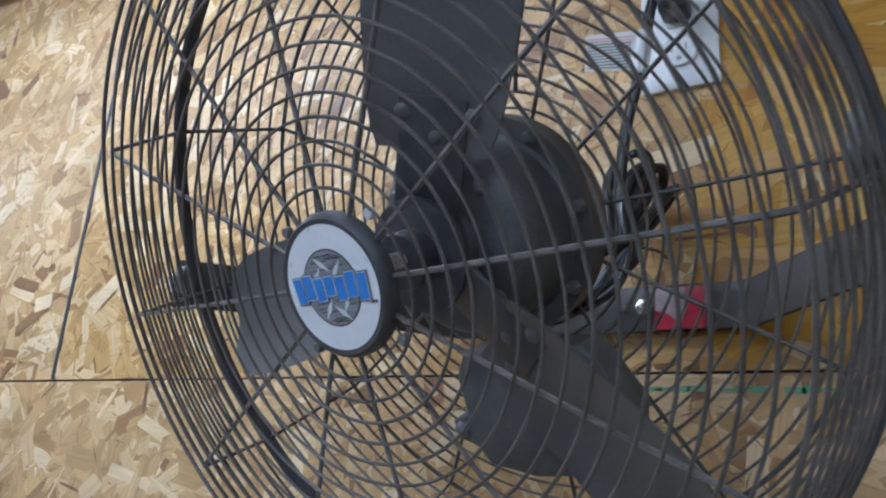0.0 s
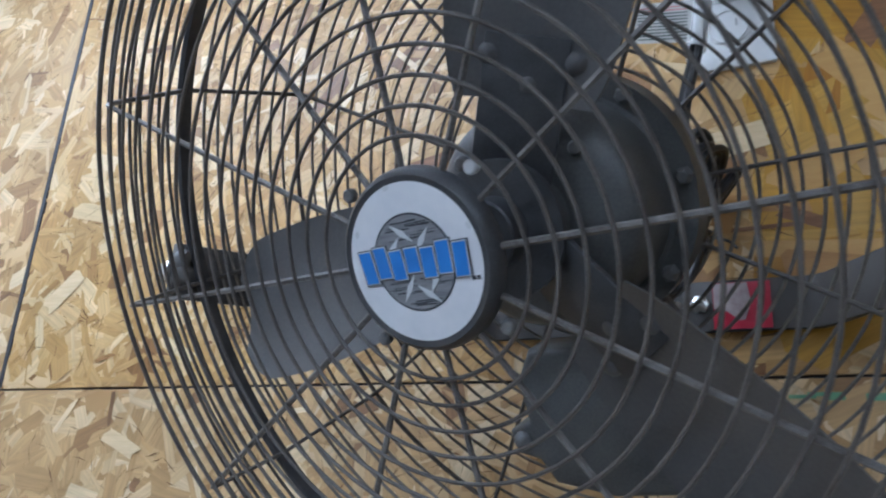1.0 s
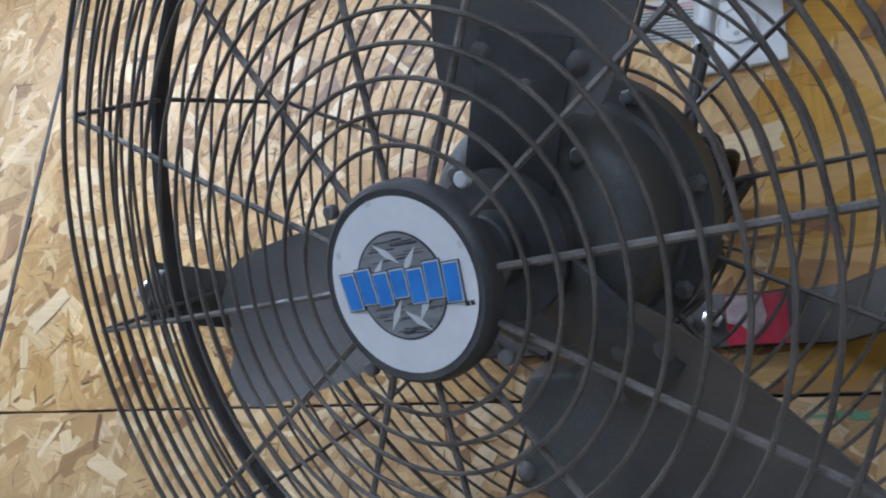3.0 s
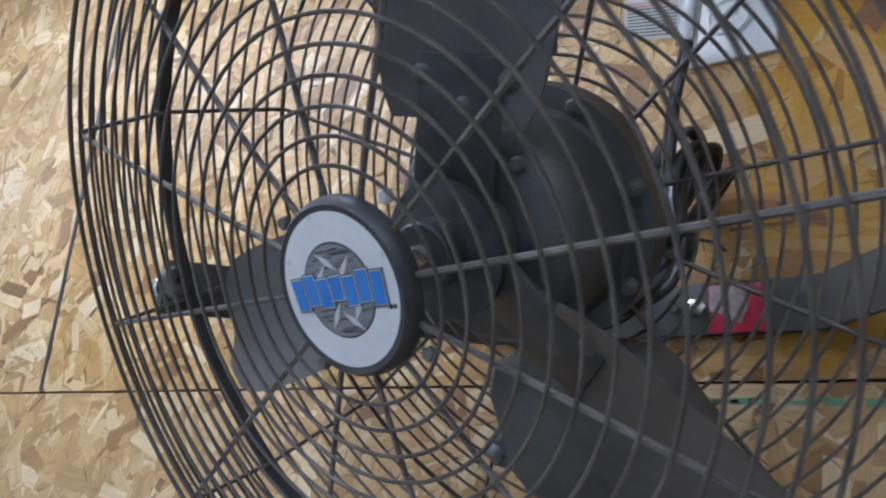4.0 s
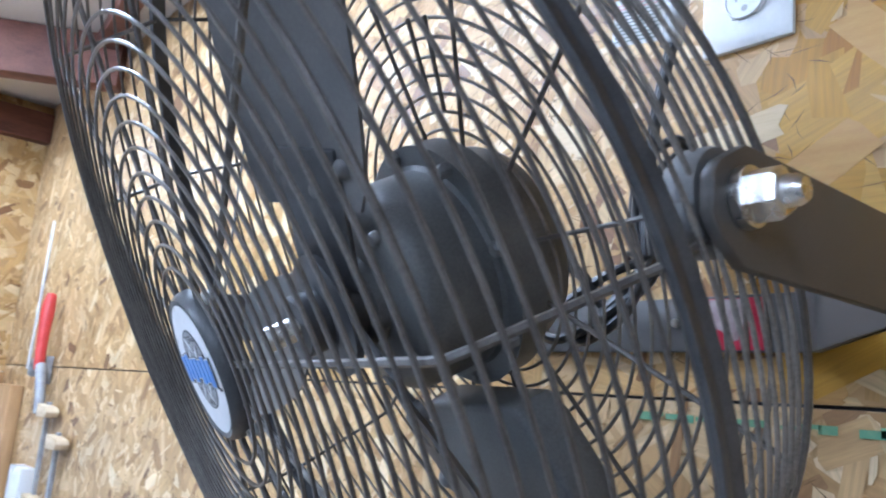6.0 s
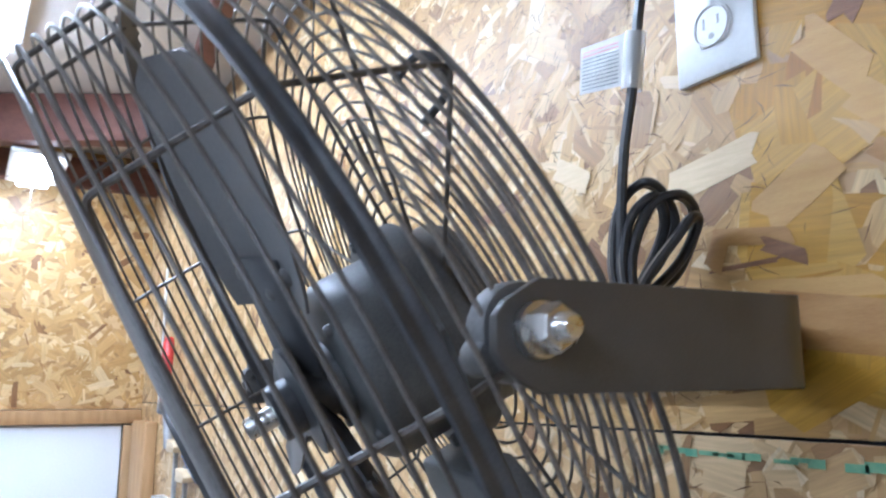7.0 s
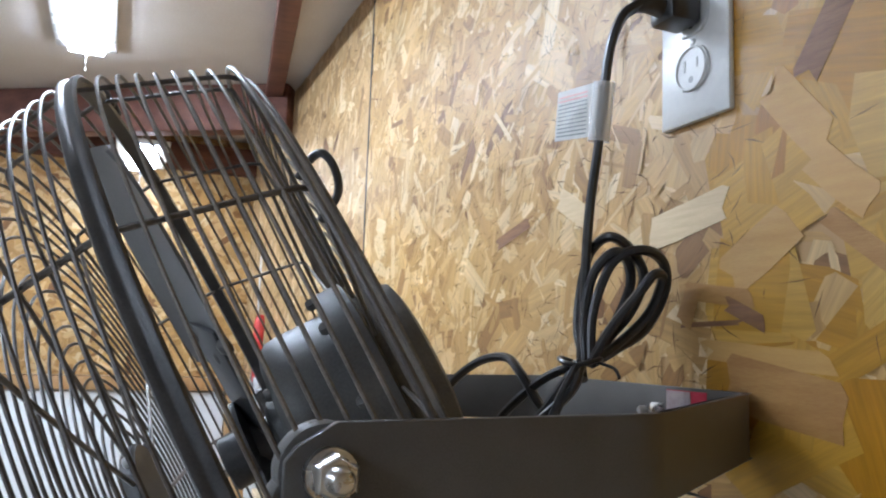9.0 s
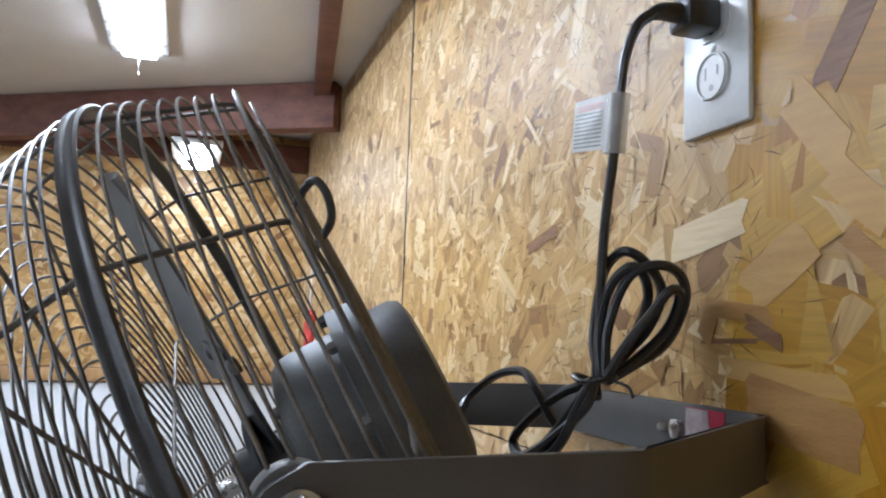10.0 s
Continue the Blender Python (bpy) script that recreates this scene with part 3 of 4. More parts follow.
for ang in (45, 135, 225, 315):
    bm = lathe(bmesh.new(), [(0, 0.0003), (0.0024, 0.0002), (0.0031, -0.0006), (0.0031, -0.0035), (0, -0.0035)], 16)
    bm.transform(pose(0.0455 * math.cos(radians(ang)), 0.0455 * math.sin(radians(ang)), -0.006))
    part("cap_screw", bm, GREY_LIGHT if ang == 45 else EAR, hub)


# motor with its shroud
bm = lathe(bmesh.new(), [(0, -0.092), (0.020, -0.092), (0.024, -0.095), (0.025, -0.1), (0.046, -0.1015), (0.053, -0.104), (0.0575, -0.110), (0.0585, -0.118), (0.0585, -0.148), (0.062, -0.151), (0.0, -0.151)], 64)
motor = part("motor", bm, MOTOR, fan, "black round fan motor")
motor.location.z = 0.006
bm = lathe(bmesh.new(), [(0, -0.150), (0.072, -0.150), (0.0715, -0.152), (0.0715, -0.168), (0.066, -0.170), (0.0, -0.170)], 64)
part("mount_ring", bm, MOTOR, motor, "black mounting ring behind the motor")
bm = lathe(bmesh.new(), [(0, -0.170), (0.0605, -0.170), (0.0605, -0.190), (0.0575, -0.1965), (0.050, -0.199), (0, -0.200)], 64)
part("rear_shroud", bm, MOTOR, motor, "smooth black rear motor cover")
for k in range(8):
    a = radians(3 + 45 * k)
    bm = lathe(bmesh.new(), [(0, -0.1435), (0.003, -0.144), (0.0046, -0.146), (0.0046, -0.1505), (0, -0.1505)], 6)
    bm.transform(pose(0.067 * math.cos(a), 0.067 * math.sin(a), 0))
    part("motor_bolt", bm, EAR, motor)
for k in range(4):
    a = radians(40 + 90 * k)
    bm = lathe(bmesh.new(), [(0, -0.098), (0.003, -0.0985), (0.004, -0.100), (0.004, -0.108), (0, -0.108)], 12)
    bm.transform(pose(0.046 * math.cos(a), 0.046 * math.sin(a), 0))
    part("motor_screw", bm, EAR, motor)
out = [(-0.046, -0.092), (-0.036, -0.076), (0.054, -0.076), (0.064, -0.086), (0.078, -0.120), (0.072, -0.146), (0.056, -0.159), (0.0, -0.163), (-0.036, -0.156), (-0.044, -0.142), (-0.058, -0.138), (-0.060, -0.124), (-0.046, -0.118)]
bm = prism(bmesh.new(), out, -0.158, -0.130)
bmesh.ops.bevel(bm, geom=[e for e in bm.edges if abs(e.verts[0].co.z - e.verts[1].co.z) < 0.001], offset=0.004, segments=3, profile=0.5, affect="EDGES")
term = part("terminal_box", bm, MOTOR, motor, "black terminal box under the motor")
for x in (-0.051, 0.065):
    bm = lathe(bmesh.new(), [(0, -0.1255), (0.003, -0.126), (0.0055, -0.128), (0.006, -0.1305), (0, -0.1305)], 18)
    bm.transform(pose(x, -0.1295, 0))
    part("box_screw", bm, EAR, term)
part("shaft", lathe(bmesh.new(), [(0, -0.040), (0.0055, -0.0405), (0.0065, -0.042), (0.0065, -0.093), (0, -0.093)], 24), ZINC, motor)
# blades
bm = lathe(bmesh.new(), [(0.0065, -0.052), (0.016, -0.052), (0.017, -0.053), (0.017, -0.066), (0.034, -0.068), (0.034, -0.072), (0.017, -0.074), (0.017, -0.088), (0.0065, -0.088)], 40)
spider = part("blade_hub", bm, BLACK, fan, "black blade hub on the shaft")


def blade_mesh():
    bm = bmesh.new()
    nr, nc = 14, 12
    grid = []
    for i in range(nr + 1):
        f = i / nr
        r = 0.060 + 0.146 * f
        chord = 0.070 + 0.020 * math.sin(f * math.pi * 0.75)
        if f > 0.84:
            chord *= math.sqrt(max(0.05, 1 - ((f - 0.84) / 0.165) ** 2 * 0.75))
        if f < 0.10:
            chord *= 0.90 + 0.10 * f / 0.10
        pitch = radians(BLADE_PITCH[0] + (BLADE_PITCH[1] - BLADE_PITCH[0]) * f)
        row = []
        for j in range(nc + 1):
            s = (j / nc - 0.5) * chord
            cam_z = 0.010 * (1 - (2 * j / nc - 1) ** 2)
            row.append((r, s * math.cos(pitch), -0.074 + s * math.sin(pitch) - cam_z * 0.6))
        grid.append(row)
    top = [[bm.verts.new(p) for p in row] for row in grid]
    low = [[bm.verts.new((p[0], p[1], p[2] - 0.0018)) for p in row] for row in grid]
    for i in range(nr):
        for j in range(nc):
            bm.faces.new((top[i][j], top[i + 1][j], top[i + 1][j + 1], top[i][j + 1]))
            bm.faces.new((low[i][j], low[i][j + 1], low[i + 1][j + 1], low[i + 1][j]))
    rim = [(i, 0) for i in range(nr)] + [(nr, j) for j in range(nc)] + [(i, nc) for i in range(nr, 0, -1)] + [(0, j) for j in range(nc, 0, -1)]
    for (a, b), (c, d) in zip(rim, rim[1:] + rim[:1]):
        bm.faces.new((top[a][b], low[a][b], low[c][d], top[c][d]))
    bmesh.ops.recalc_face_normals(bm, faces=bm.faces)
    return bm


BLADE_PITCH = (22, 17)
blade = part("blade", blade_mesh(), BLADE, fan, "broad dark grey fan blade")
for x, s in ((0.080, -0.020), (0.080, 0.020), (0.068, 0.0)):
    bm = lathe(bmesh.new(), [(0, 0.003), (0.003, 0.0025), (0.0055, 0.0), (0.0055, -0.004), (0, -0.004)], 16)
    bm.transform(pose(x, s * 0.94, -0.0745 - 0.004 * (1 - (s / 0.05) ** 2) + s * 0.35, 20, 0, 0))
    part("rivet", bm, BLADE, blade)
bm = box(bmesh.new(), (0.014, -0.020, -0.080), (0.090, 0.020, -0.0765), 0.001)
bm.transform(Matrix.Translation((0, 0, -0.071)) @ pose(0, 0, 0, 20, 0, 0) @ Matrix.Translation((0, 0, 0.071)))
part("blade_arm", bm, BLACK, blade)
BLADE_TURN = -53
blade.matrix_basis = pose(0, 0, 0, 0, 0, BLADE_TURN)
for step in (120, 240):
    b = copy_thing(blade, pose(0, 0, 0, 0, 0, BLADE_TURN + step))
    b.parent = fan
# wire handle behind the cage
bm = tube(bmesh.new(), curve([(0.124, 0.124, -0.160), (0.131, 0.129, -0.170), (0.138, 0.127, -0.175), (0.1425, 0.117, -0.176), (0.1425, 0.106, -0.172), (0.134, 0.099, -0.160)], 6), 0.0022, sides=8)
part("hang_hook", bm, BLACK, fan, "bent wire hook on the cage back")

# ---- yoke bracket on the wall ----
INV = FAN.inverted()


def yoke_line(inset):
    """Centre line of the strap seen from above: near arm, chamfer, back, chamfer, far arm."""
    return [(0.188 - inset, -0.307), (0.188 - inset, -0.303), (0.188 - inset, -0.289), (0.188 - inset, -0.155), (0.085 - inset * 0.5, -0.008 - inset), (-0.165 + inset * 0.5, -0.008 - inset), (-0.264 + inset, -0.150), (-0.303 + inset, -0.232)]


def zslope(x, y):
    dip = 0.011 if x < -0.29 else 0.003 if x < -0.25 else 0.0
    return 0.006 * (y + 0.30) / 0.29 - dip


def yoke():
    bm = bmesh.new()
    t = 0.0048
    outer, inner = yoke_line(-t / 2), yoke_line(t / 2)
    rows = []
    for o, i in zip(outer, inner):
        half = 0.019 if o[1] > -0.295 else 0.011 if o[1] > -0.305 else 0.006
        zt, zb = 1.7935 + half + zslope(*o), 1.7935 - half + zslope(*o)
        rows.append([bm.verts.new((o[0], o[1], zt)), bm.verts.new((i[0], i[1], zt)), bm.verts.new((i[0], i[1], zb)), bm.verts.new((o[0], o[1], zb))])
    for a, b in zip(rows, rows[1:]):
        for k in range(4):
            bm.faces.new((a[k], a[(k + 1) % 4], b[(k + 1) % 4], b[k]))
    bm.faces.new(rows[0])
    bm.faces.new(rows[-1][::-1])
    bmesh.ops.recalc_face_normals(bm, faces=bm.faces)
    vert = [e for e in bm.edges if abs(e.verts[0].co.z - e.verts[1].co.z) > 0.01]
    bmesh.ops.bevel(bm, geom=[e for e in vert if e.verts[0].co.y > -0.22], offset=0.012, segments=4, profile=0.5, affect="EDGES", clamp_overlap=True)
    sharp = [e for e in bm.edges if e.is_manifold and e.calc_face_angle(0) > 1.2]
    bmesh.ops.bevel(bm, geom=sharp, offset=0.0007, segments=2, profile=0.5, affect="EDGES", clamp_overlap=True)
    bm.transform(INV)
    return part("yoke", bm, BRACKET, fan, "flat black steel yoke bolted to the wall")


yk = yoke()


def pivot(parent, x, y, z, side, ear, deep=0.026, out=1.0):
    """Rounded plastic ear, washer, nut and bolt end on one end of the yoke."""
    def put(name, bm, mat, label=""):
        bm.transform(INV @ pose(x, y, z, 0, 90 * side, 0))
        part(name, bm, mat, parent, label)
    put("pivot_ear", lathe(bmesh.new(), [(0, -deep), (ear * 0.7, -deep), (ear * 0.92, -deep + 0.0015), (ear, -deep + 0.004), (ear, -0.0085), (ear * 0.95, -0.0065), (0, -0.0060)], 40), EAR, "rounded black pivot boss")
    for dx, dy, r in ((0.0085, -0.0120, 0.0066),):
        bm = lathe(bmesh.new(), [(0, -deep), (r * 0.8, -deep), (r, -deep + 0.002), (r, -0.0085), (r * 0.85, -0.0068), (0, -0.0065)], 24)
        bm.transform(Matrix.Translation((dx * ear / 0.0172, dy * ear / 0.0172, 0)))
        put("ear_lobe", bm, EAR)
    put("washer", lathe(bmesh.new(), [(0, 0.0), (0.0093, 0.0), (0.0096, 0.0008), (0.0093, 0.0026 * out), (0, 0.0026 * out)], 36), ZINC, "zinc washer")
    put("nut", lathe(bmesh.new(), [(0, 0.0026 * out), (0.0082, 0.0026 * out), (0.0082, 0.0085 * out), (0.0070, 0.0095 * out), (0, 0.0098 * out)], 6), ZINC, "zinc hexagon nut")
    put("bolt_end", lathe(bmesh.new(), [(0, 0.0095 * out), (0.0050, 0.0095 * out), (0.0047, 0.0122 * out), (0.0034, 0.0138 * out), (0, 0.0143 * out)], 24), ZINC, "domed bolt end")


pivot(yk, 0.1908, -0.2915, 1.7952, 1, 0.0172, 0.0195, 1.35)
pivot(yk, -0.304, -0.226, 1.7850, -1, 0.010, 0.016)
# wall bolts and the sticker on the yoke's back
for x, r in ((0.003, 0.0072), (-0.013, 0.0032)):
    bm = lathe(bmesh.new(), [(0, 0.0045), (r * 0.6, 0.0045), (r * 0.98, 0.003), (r, 0.0), (r, -0.002), (0, -0.002)], 6 if r > 0.005 else 14)
    bm.transform(INV @ pose(x, -0.0115, 1.8005, 90, 0, 0))
    part("wall_bolt", bm, ZINC, yk)
bm = box(bmesh.new(), (0.012, -0.0112, 1.7815), (0.052, -0.0107, 1.8165))
bm.transform(INV)
lab = part("warning_label", bm, RED, yk, "red sticker with a pale panel")
bm = prism(bmesh.new(), [(0.0125, 1.797), (0.022, 1.7945), (0.030, 1.7875), (0.034, 1.7880), (0.0385, 1.8010), (0.036, 1.8160), (0.0125, 1.8160)], -0.0002, 0.0002)
bm.transform(INV @ pose(0, -0.0114, 0, 90, 0, 0))
part("label_panel", bm, WARN_GREY, lab)

# ---- outlet ----
outlet = empty("wall_outlet", pose(0.035, 0, 2.057), "white two-socket wall outlet plate", "outlet")
bm = box(bmesh.new(), (-0.035, -0.0062, -0.057), (0.035, -0.0008, 0.057), 0.0022)
plate = part("cover_plate", bm, PLASTIC_WHITE, outlet)
for zc in (0.0195, -0.0195):
    out = []
    for k in range(40):
        a = k * math.tau / 40
        out.append((0.0172 * math.cos(a), max(-0.0142, min(0.0142, 0.0172 * math.sin(a)))))
    bm = prism(bmesh.new(), out, -0.001, 0.0018)
    bm.transform(pose(0, -0.0062, zc, 90, 0, 0))
    s = part("socket_face", bm, PLASTIC_WHITE, outlet)
    for x, h in ((-0.0064, 0.0042), (0.0064, 0.0034)):
        part("slot", box(bmesh.new(), (x - 0.0009, -0.0083, zc + 0.003 - h), (x + 0.0009, -0.0079, zc + 0.003 + h)), SLOT if zc > 0 else CAPPED, s)
    bm = lathe(bmesh.new(), [(0, 0.0003), (0.0024, 0.0003), (0.0024, 0), (0, 0)], 16)
    bm.transform(pose(0, -0.0080, zc - 0.0078, 90, 0, 0))
    part("slot", bm, SLOT if zc > 0 else CAPPED, s)
    if zc < 0:
        bm = tube(bmesh.new(), circle(0.0150, 0.0022, 40), 0.0010, closed=True, sides=6)
        bm.transform(pose(0, -0.0062, zc, 90, 0, 0))
        part("cap_ring", bm, PLASTIC_WHITE, s, "raised ring of a clear socket cap")
bm = lathe(bmesh.new(), [(0, 0.0012), (0.002, 0.0010), (0.0032, 0), (0, 0)], 20)
bm.transform(pose(0, -0.0061, 0, 90, 0, 0))
part("plate_screw", bm, PLASTIC_WHITE, outlet)

# ---- power cord ----
cord = empty("power_cord", pose(0.035, -0.0085, 2.0765), "black two-wire power cord tied in a coil", "power cord")
OFF = Matrix.Translation((-0.035, 0.0085, -2.0765))


def cord_part(name, bm, mat, parent, label=""):
    bm.transform(OFF)
    return part(name, bm, mat, parent, label)


bm = box(bmesh.new(), (0.022, -0.034, 2.0655), (0.048, -0.0085, 2.0885), 0.004)
cord_part("plug", bm, RUBBER, cord, "black moulded plug")
bm = tube(bmesh.new(), curve([(0.035, -0.033, 2.077), (0.035, -0.046, 2.0765), (0.034, -0.054, 2.074)], 5), 0.006, radii=[0.0075 - 0.0003 * k for k in range(11)], sides=12)
cord_part("strain_relief", bm, RUBBER, cord)


def flex(pts, sep, steps=8):
    """Two-wire flex: a pair of joined round wires along a smooth line."""
    line = curve(pts, steps)
    bm = bmesh.new()
    tube(bm, line, 0.0033, sides=8)
    tube(bm, [p + Vector(sep) for p in line], 0.0033, sides=8)
    return bm


SEP = (0.0042, -0.0024, 0.0)
cord_part("cord", flex([(0.033, -0.050, 2.0755), (0.029, -0.061, 2.066), (0.024, -0.067, 2.045), (0.020, -0.069, 2.015), (0.014, -0.069, 1.980), (0.005, -0.069, 1.943), (0.0, -0.069, 1.905),
                        (-0.002, -0.069, 1.870), (0.0, -0.072, 1.836), (0.012, -0.078, 1.822)], SEP), RUBBER, cord, "straight black flex below the plug")
loops = [
    [(0.004, -0.071, 1.833), (-0.010, -0.069, 1.855), (-0.0135, -0.064, 1.887), (-0.005, -0.062, 1.909), (0.0117, -0.0586, 1.9175), (0.016, -0.045, 1.910), (0.0097, -0.0288, 1.892), (-0.004, -0.030, 1.868), (-0.006, -0.046, 1.850), (0.004, -0.068, 1.832)],
    [(0.006, -0.072, 1.834), (0.000, -0.070, 1.865), (0.005, -0.066, 1.893), (0.0158, -0.0575, 1.9068), (0.016, -0.047, 1.902), (0.0082, -0.0386, 1.8867), (-0.002, -0.042, 1.864), (0.001, -0.056, 1.848), (0.006, -0.070, 1.832)],
    [(0.008, -0.070, 1.835), (0.005, -0.066, 1.868), (0.014, -0.057, 1.900), (0.0249, -0.0418, 1.9086), (0.020, -0.021, 1.903), (0.0101, -0.0113, 1.8847), (-0.001, -0.0188, 1.8578), (0.000, -0.045, 1.842), (0.006, -0.068, 1.832)],
    [(0.010, -0.070, 1.835), (0.015, -0.058, 1.857), (0.026, -0.046, 1.878), (0.0340, -0.039, 1.8915), (0.029, -0.028, 1.889), (0.013, -0.027, 1.867), (0.005, -0.046, 1.846), (0.008, -0.068, 1.833)],
]
for pts in loops:
    cord_part("coil", flex(pts, SEP), RUBBER, cord, "loop of the tied flex")
tails = [
    [(0.010, -0.080, 1.832), (-0.012, -0.092, 1.822), (-0.040, -0.102, 1.802), (-0.056, -0.106, 1.786), (-0.040, -0.106, 1.778), (-0.010, -0.100, 1.792), (0.014, -0.088, 1.815), (0.012, -0.080, 1.830)],
    [(0.012, -0.082, 1.832), (0.010, -0.092, 1.812), (0.002, -0.098, 1.792), (-0.022, -0.100, 1.778), (-0.030, -0.098, 1.782), (-0.010, -0.094, 1.800), (0.008, -0.084, 1.826)],
    [(0.008, -0.082, 1.828), (-0.012, -0.090, 1.800), (-0.030, -0.100, 1.822), (-0.055, -0.100, 1.834), (-0.085, -0.108, 1.830), (-0.110, -0.120, 1.812), (-0.095, -0.135, 1.795), (-0.068, -0.142, 1.79)],
]
for pts in tails:
    cord_part("cord_tail", flex(pts, SEP), RUBBER, cord, "slack flex hanging into the yoke")
bm = tube(bmesh.new(), [(0.007 + 0.013 * math.cos(a), -0.077 + 0.014 * math.sin(a), 1.8335 + 0.002 * math.sin(2 * a)) for a in [k * math.tau / 24 for k in range(24)]], 0.0017, closed=True)
tube(bm, curve([(0.018, -0.07, 1.833), (0.03, -0.066, 1.830), (0.036, -0.066, 1.824)], 4), 0.0011, sides=6)
cord_part("wire_tie", bm, RUBBER, cord, "black twist tie")


# clear sleeve with a printed flag on the cord
def clear_material():
    m = bpy.data.materials.new("clear sleeve")
    m.use_nodes = True
    b = m.node_tree.nodes["Principled BSDF"]
    b.inputs["Base Color"].default_value = (0.93, 0.94, 0.95, 1)
    b.inputs["Roughness"].default_value = 0.08
    b.inputs["Alpha"].default_value = 0.30
    return m


CLEAR = clear_material()
TAG_PAPER = material("tag paper", (0.66, 0.64, 0.60), 0.25, second=(0.76, 0.75, 0.71), scale=60)
TAG_PAPER.node_tree.nodes["Principled BSDF"].inputs["Alpha"].default_value = 0.80
TAG_INK = material("faded print", (0.07, 0.10, 0.09), 0.4, second=(0.15, 0.18, 0.17), scale=120)
TAG_RED = material("faded red print", (0.52, 0.17, 0.16), 0.4, second=(0.62, 0.30, 0.28), scale=120)
bm = bmesh.new()
flag = [(0.0215, -0.0765, 1.9835), (-0.027, -0.0795, 1.9905), (-0.0274, -0.0767, 2.0275), (0.0240, -0.0765, 2.0205)]
vs = [bm.verts.new(p) for p in flag] + [bm.verts.new((p[0], p[1] + 0.0006, p[2])) for p in flag]
for f in ((0, 1, 2, 3), (7, 6, 5, 4), (0, 4, 5, 1), (1, 5, 6, 2), (2, 6, 7, 3), (3, 7, 4, 0)):
    bm.faces.new([vs[k] for k in f])
bmesh.ops.recalc_face_normals(bm, faces=bm.faces)
tag = cord_part("tag", bm, TAG_PAPER, cord, "white printed tag with dark text lines")
A, B, C2, D2 = (Vector(p) for p in flag)
for k in range(11):
    v0 = 0.07 + 0.078 * k
    bm = bmesh.new()
    q = []
    for u, v in ((0.22, v0), (0.95, v0), (0.95, v0 + 0.026), (0.22, v0 + 0.026)):
        p = (A * (1 - u) + B * u) * (1 - v) + (D2 * (1 - u) + C2 * u) * v
        q.append(bm.verts.new(p + Vector((-0.00008, -0.0004, 0))))
    bm.faces.new(q)
    r = bmesh.ops.extrude_face_region(bm, geom=bm.faces[:])
    for el in r["geom"]:
        if isinstance(el, bmesh.types.BMVert):
            el.co.y += 0.00025
    bmesh.ops.recalc_face_normals(bm, faces=bm.faces)
    cord_part("print_line", bm, TAG_RED if k >= 9 else TAG_INK, tag)
bm = lathe(bmesh.new(), [(0.0072, -0.020), (0.0078, -0.020), (0.0078, 0.020), (0.0072, 0.020), (0.0072, -0.020)], 20)
bm.transform(pose(0.0190, -0.0702, 2.0015, 0, 9, 0))
cord_part("sleeve", bm, CLEAR, cord, "clear plastic sleeve round the flex")

# ---- clutter on the far end of the wall ----
th = empty("timber_post", pose(-1.80, -0.02, 0), "upright pine stud in the corner", "post", kind="structure")
part("stud", box(bmesh.new(), (-0.15, -0.012, 0), (0.03, 0.018, 1.70), 0.003), LUMBER, th)


part("corner_strip", box(bmesh.new(), (-1.772, -0.006, 1.74), (-1.758, -0.002, 2.10), 0.001), PLASTIC_WHITE, wall, "white plastic corner strip")
JAW = material("bare maple", (0.52, 0.40, 0.25), 0.6, second=(0.64, 0.52, 0.35), scale=12, stretch=(2, 9, 9), bump=0.2)


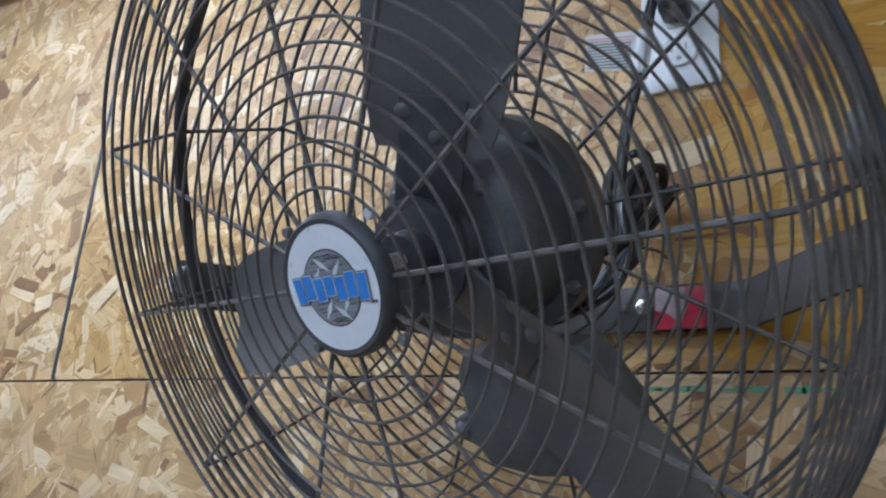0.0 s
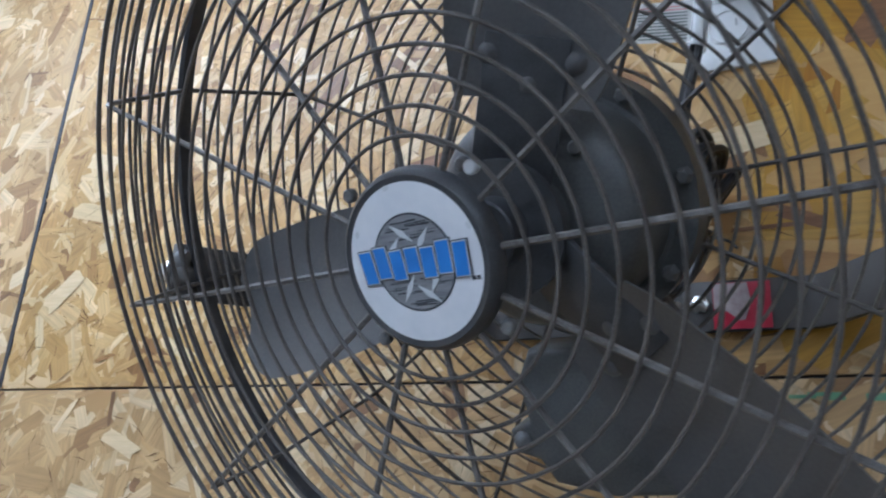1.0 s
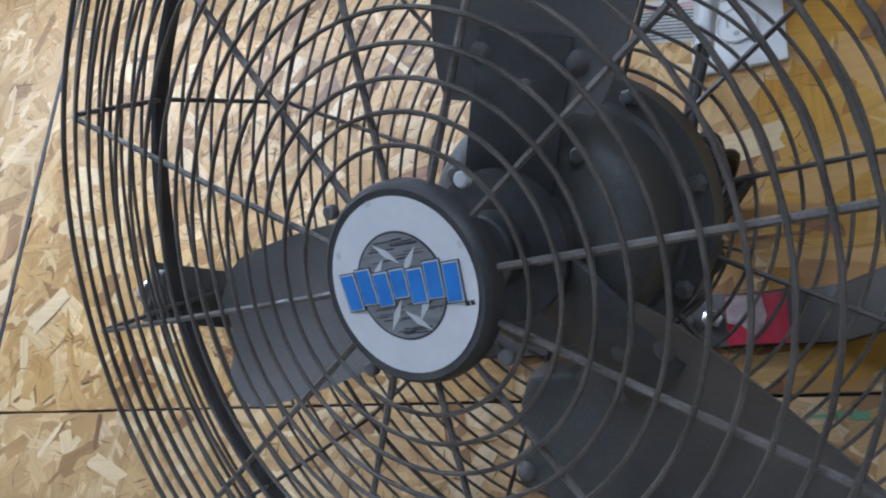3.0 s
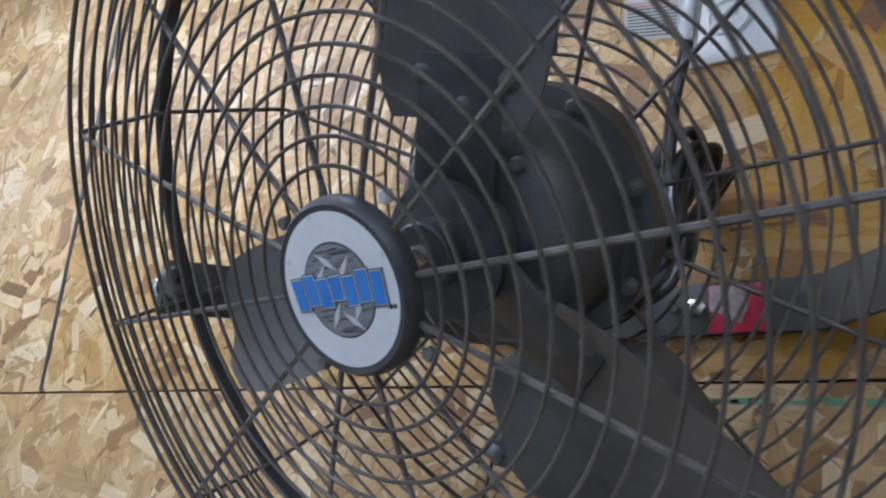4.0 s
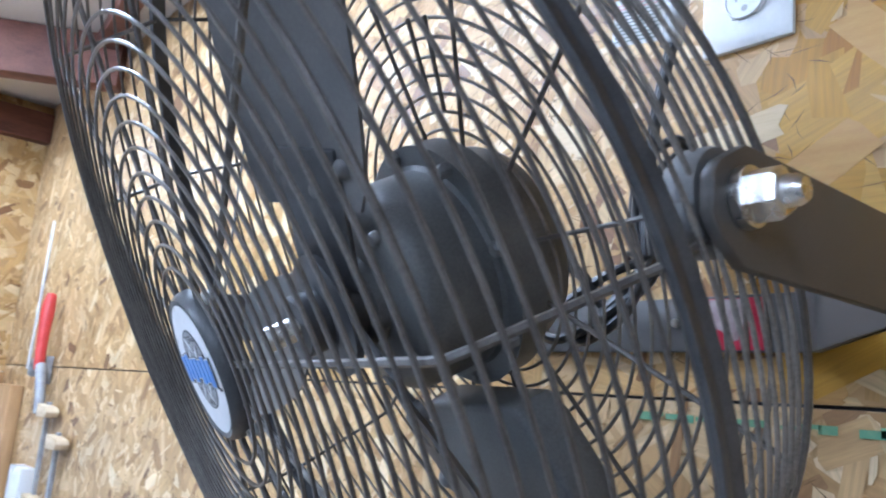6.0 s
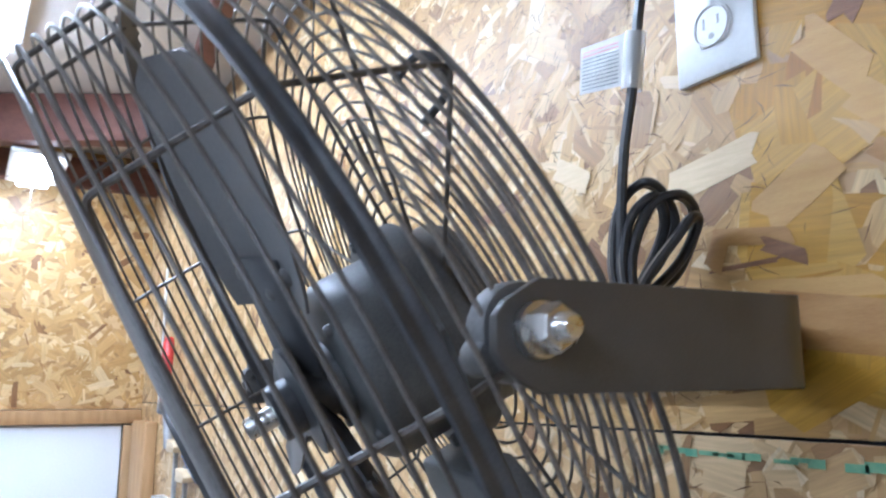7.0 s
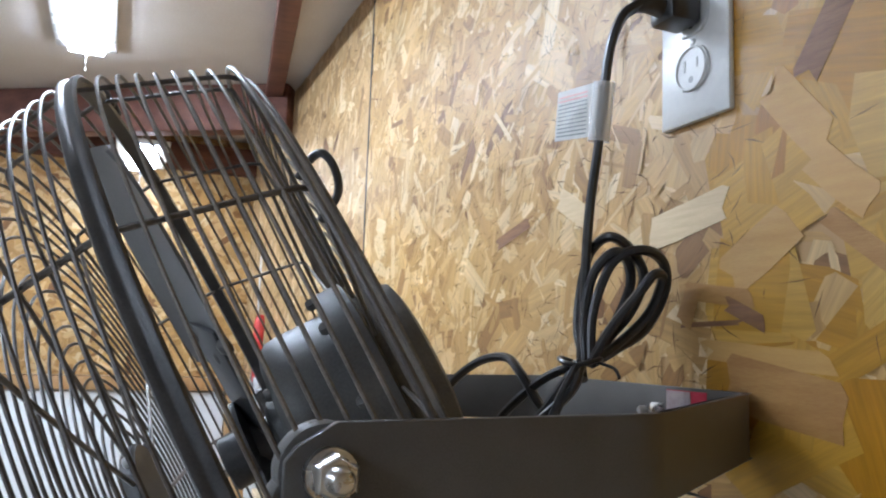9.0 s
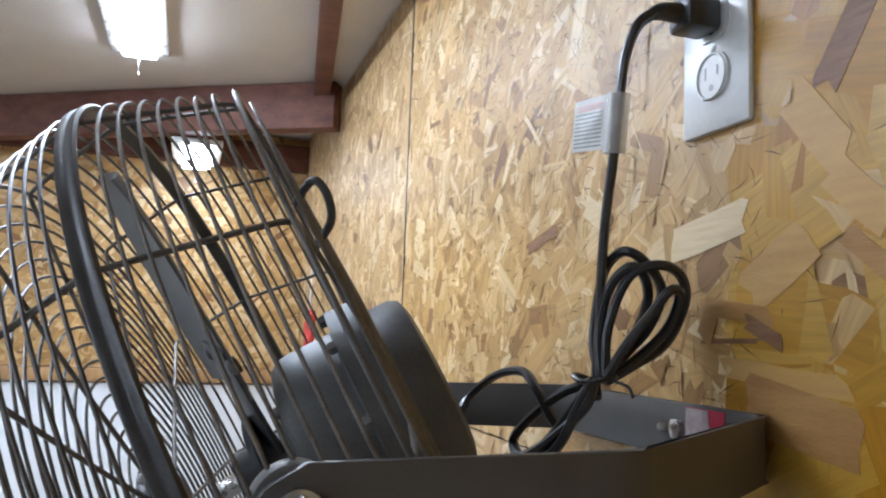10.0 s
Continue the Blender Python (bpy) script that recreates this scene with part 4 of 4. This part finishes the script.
def clamp(x, z, length, body, handle, label):
    """A bar clamp hung by its upper jaw: bar, two jaws, upright screw handle."""
    th = empty("bar_clamp", pose(x, -0.004, z), label, "clamp", "bar clamps")
    part("bar", box(bmesh.new(), (-0.008, -0.014, -length), (0.008, -0.006, 0.02), 0.001), CLAMP_GREY, th)
    for nm, zz in (("fixed_jaw", 0.0), ("sliding_jaw", -length * 0.6)):
        bm = prism(bmesh.new(), [(-0.012, -0.012), (0.055, -0.010), (0.062, 0.002), (0.055, 0.010), (-0.012, 0.016)], 0.004, 0.030)
        bmesh.ops.bevel(bm, geom=bm.edges[:], offset=0.002, segments=2, profile=0.5, affect="EDGES")
        bm.transform(pose(0, 0, zz, 90, 0, 0))
        part(nm, bm, body, th)
    bm = lathe(bmesh.new(), [(0, -0.06), (0.011, -0.058), (0.013, -0.03), (0.011, 0.0), (0.008, 0.05), (0, 0.05)], 16)
    bm.transform(pose(0.045, -0.018, -length * 0.6 - 0.05))
    part("handle", bm, handle, th)
    return th


clamp(-1.50, 1.655, 0.30, JAW, CLAMP_GREEN, "wooden-jawed bar clamp with a green handle")
clamp(-1.40, 1.600, 0.30, JAW, CLAMP_GREEN, "wooden-jawed bar clamp with a green handle")
# red-gripped ratchet clamp: upright paddle handle over a grey bow
th = empty("hand_clamp", pose(-1.575, -0.005, 1.74), "grey clamp with an upright red grip on the wall", "clamp")
bm = tube(bmesh.new(), curve([(-0.012, -0.020, 0.165), (-0.004, -0.024, 0.120), (0.004, -0.026, 0.060), (0.012, -0.026, 0.0)], 4), 0.012, radii=[0.010, 0.0125, 0.0135, 0.014, 0.014, 0.0135, 0.013, 0.0125, 0.012, 0.0115, 0.0115, 0.011, 0.010], sides=12)
part("grip", bm, CLAMP_RED, th, "red moulded grip")
bm = tube(bmesh.new(), curve([(-0.055, -0.020, -0.010), (-0.030, -0.022, 0.016), (0.015, -0.024, 0.006), (0.045, -0.024, -0.040), (0.055, -0.022, -0.090)], 5), 0.011, sides=10)
part("bow", bm, CLAMP_GREY, th)
part("hanging_plate", box(bmesh.new(), (-0.008, -0.012, -0.03), (0.010, 0.003, 0.03), 0.002), CLAMP_GREY, th)
th = empty("junction_box", pose(-1.60, -0.003, 1.49), "small white plastic box fixed to the wall", "wall box")
part("cover", box(bmesh.new(), (-0.045, -0.030, -0.045), (0.045, 0.002, 0.045), 0.004), PLASTIC_WHITE, th)
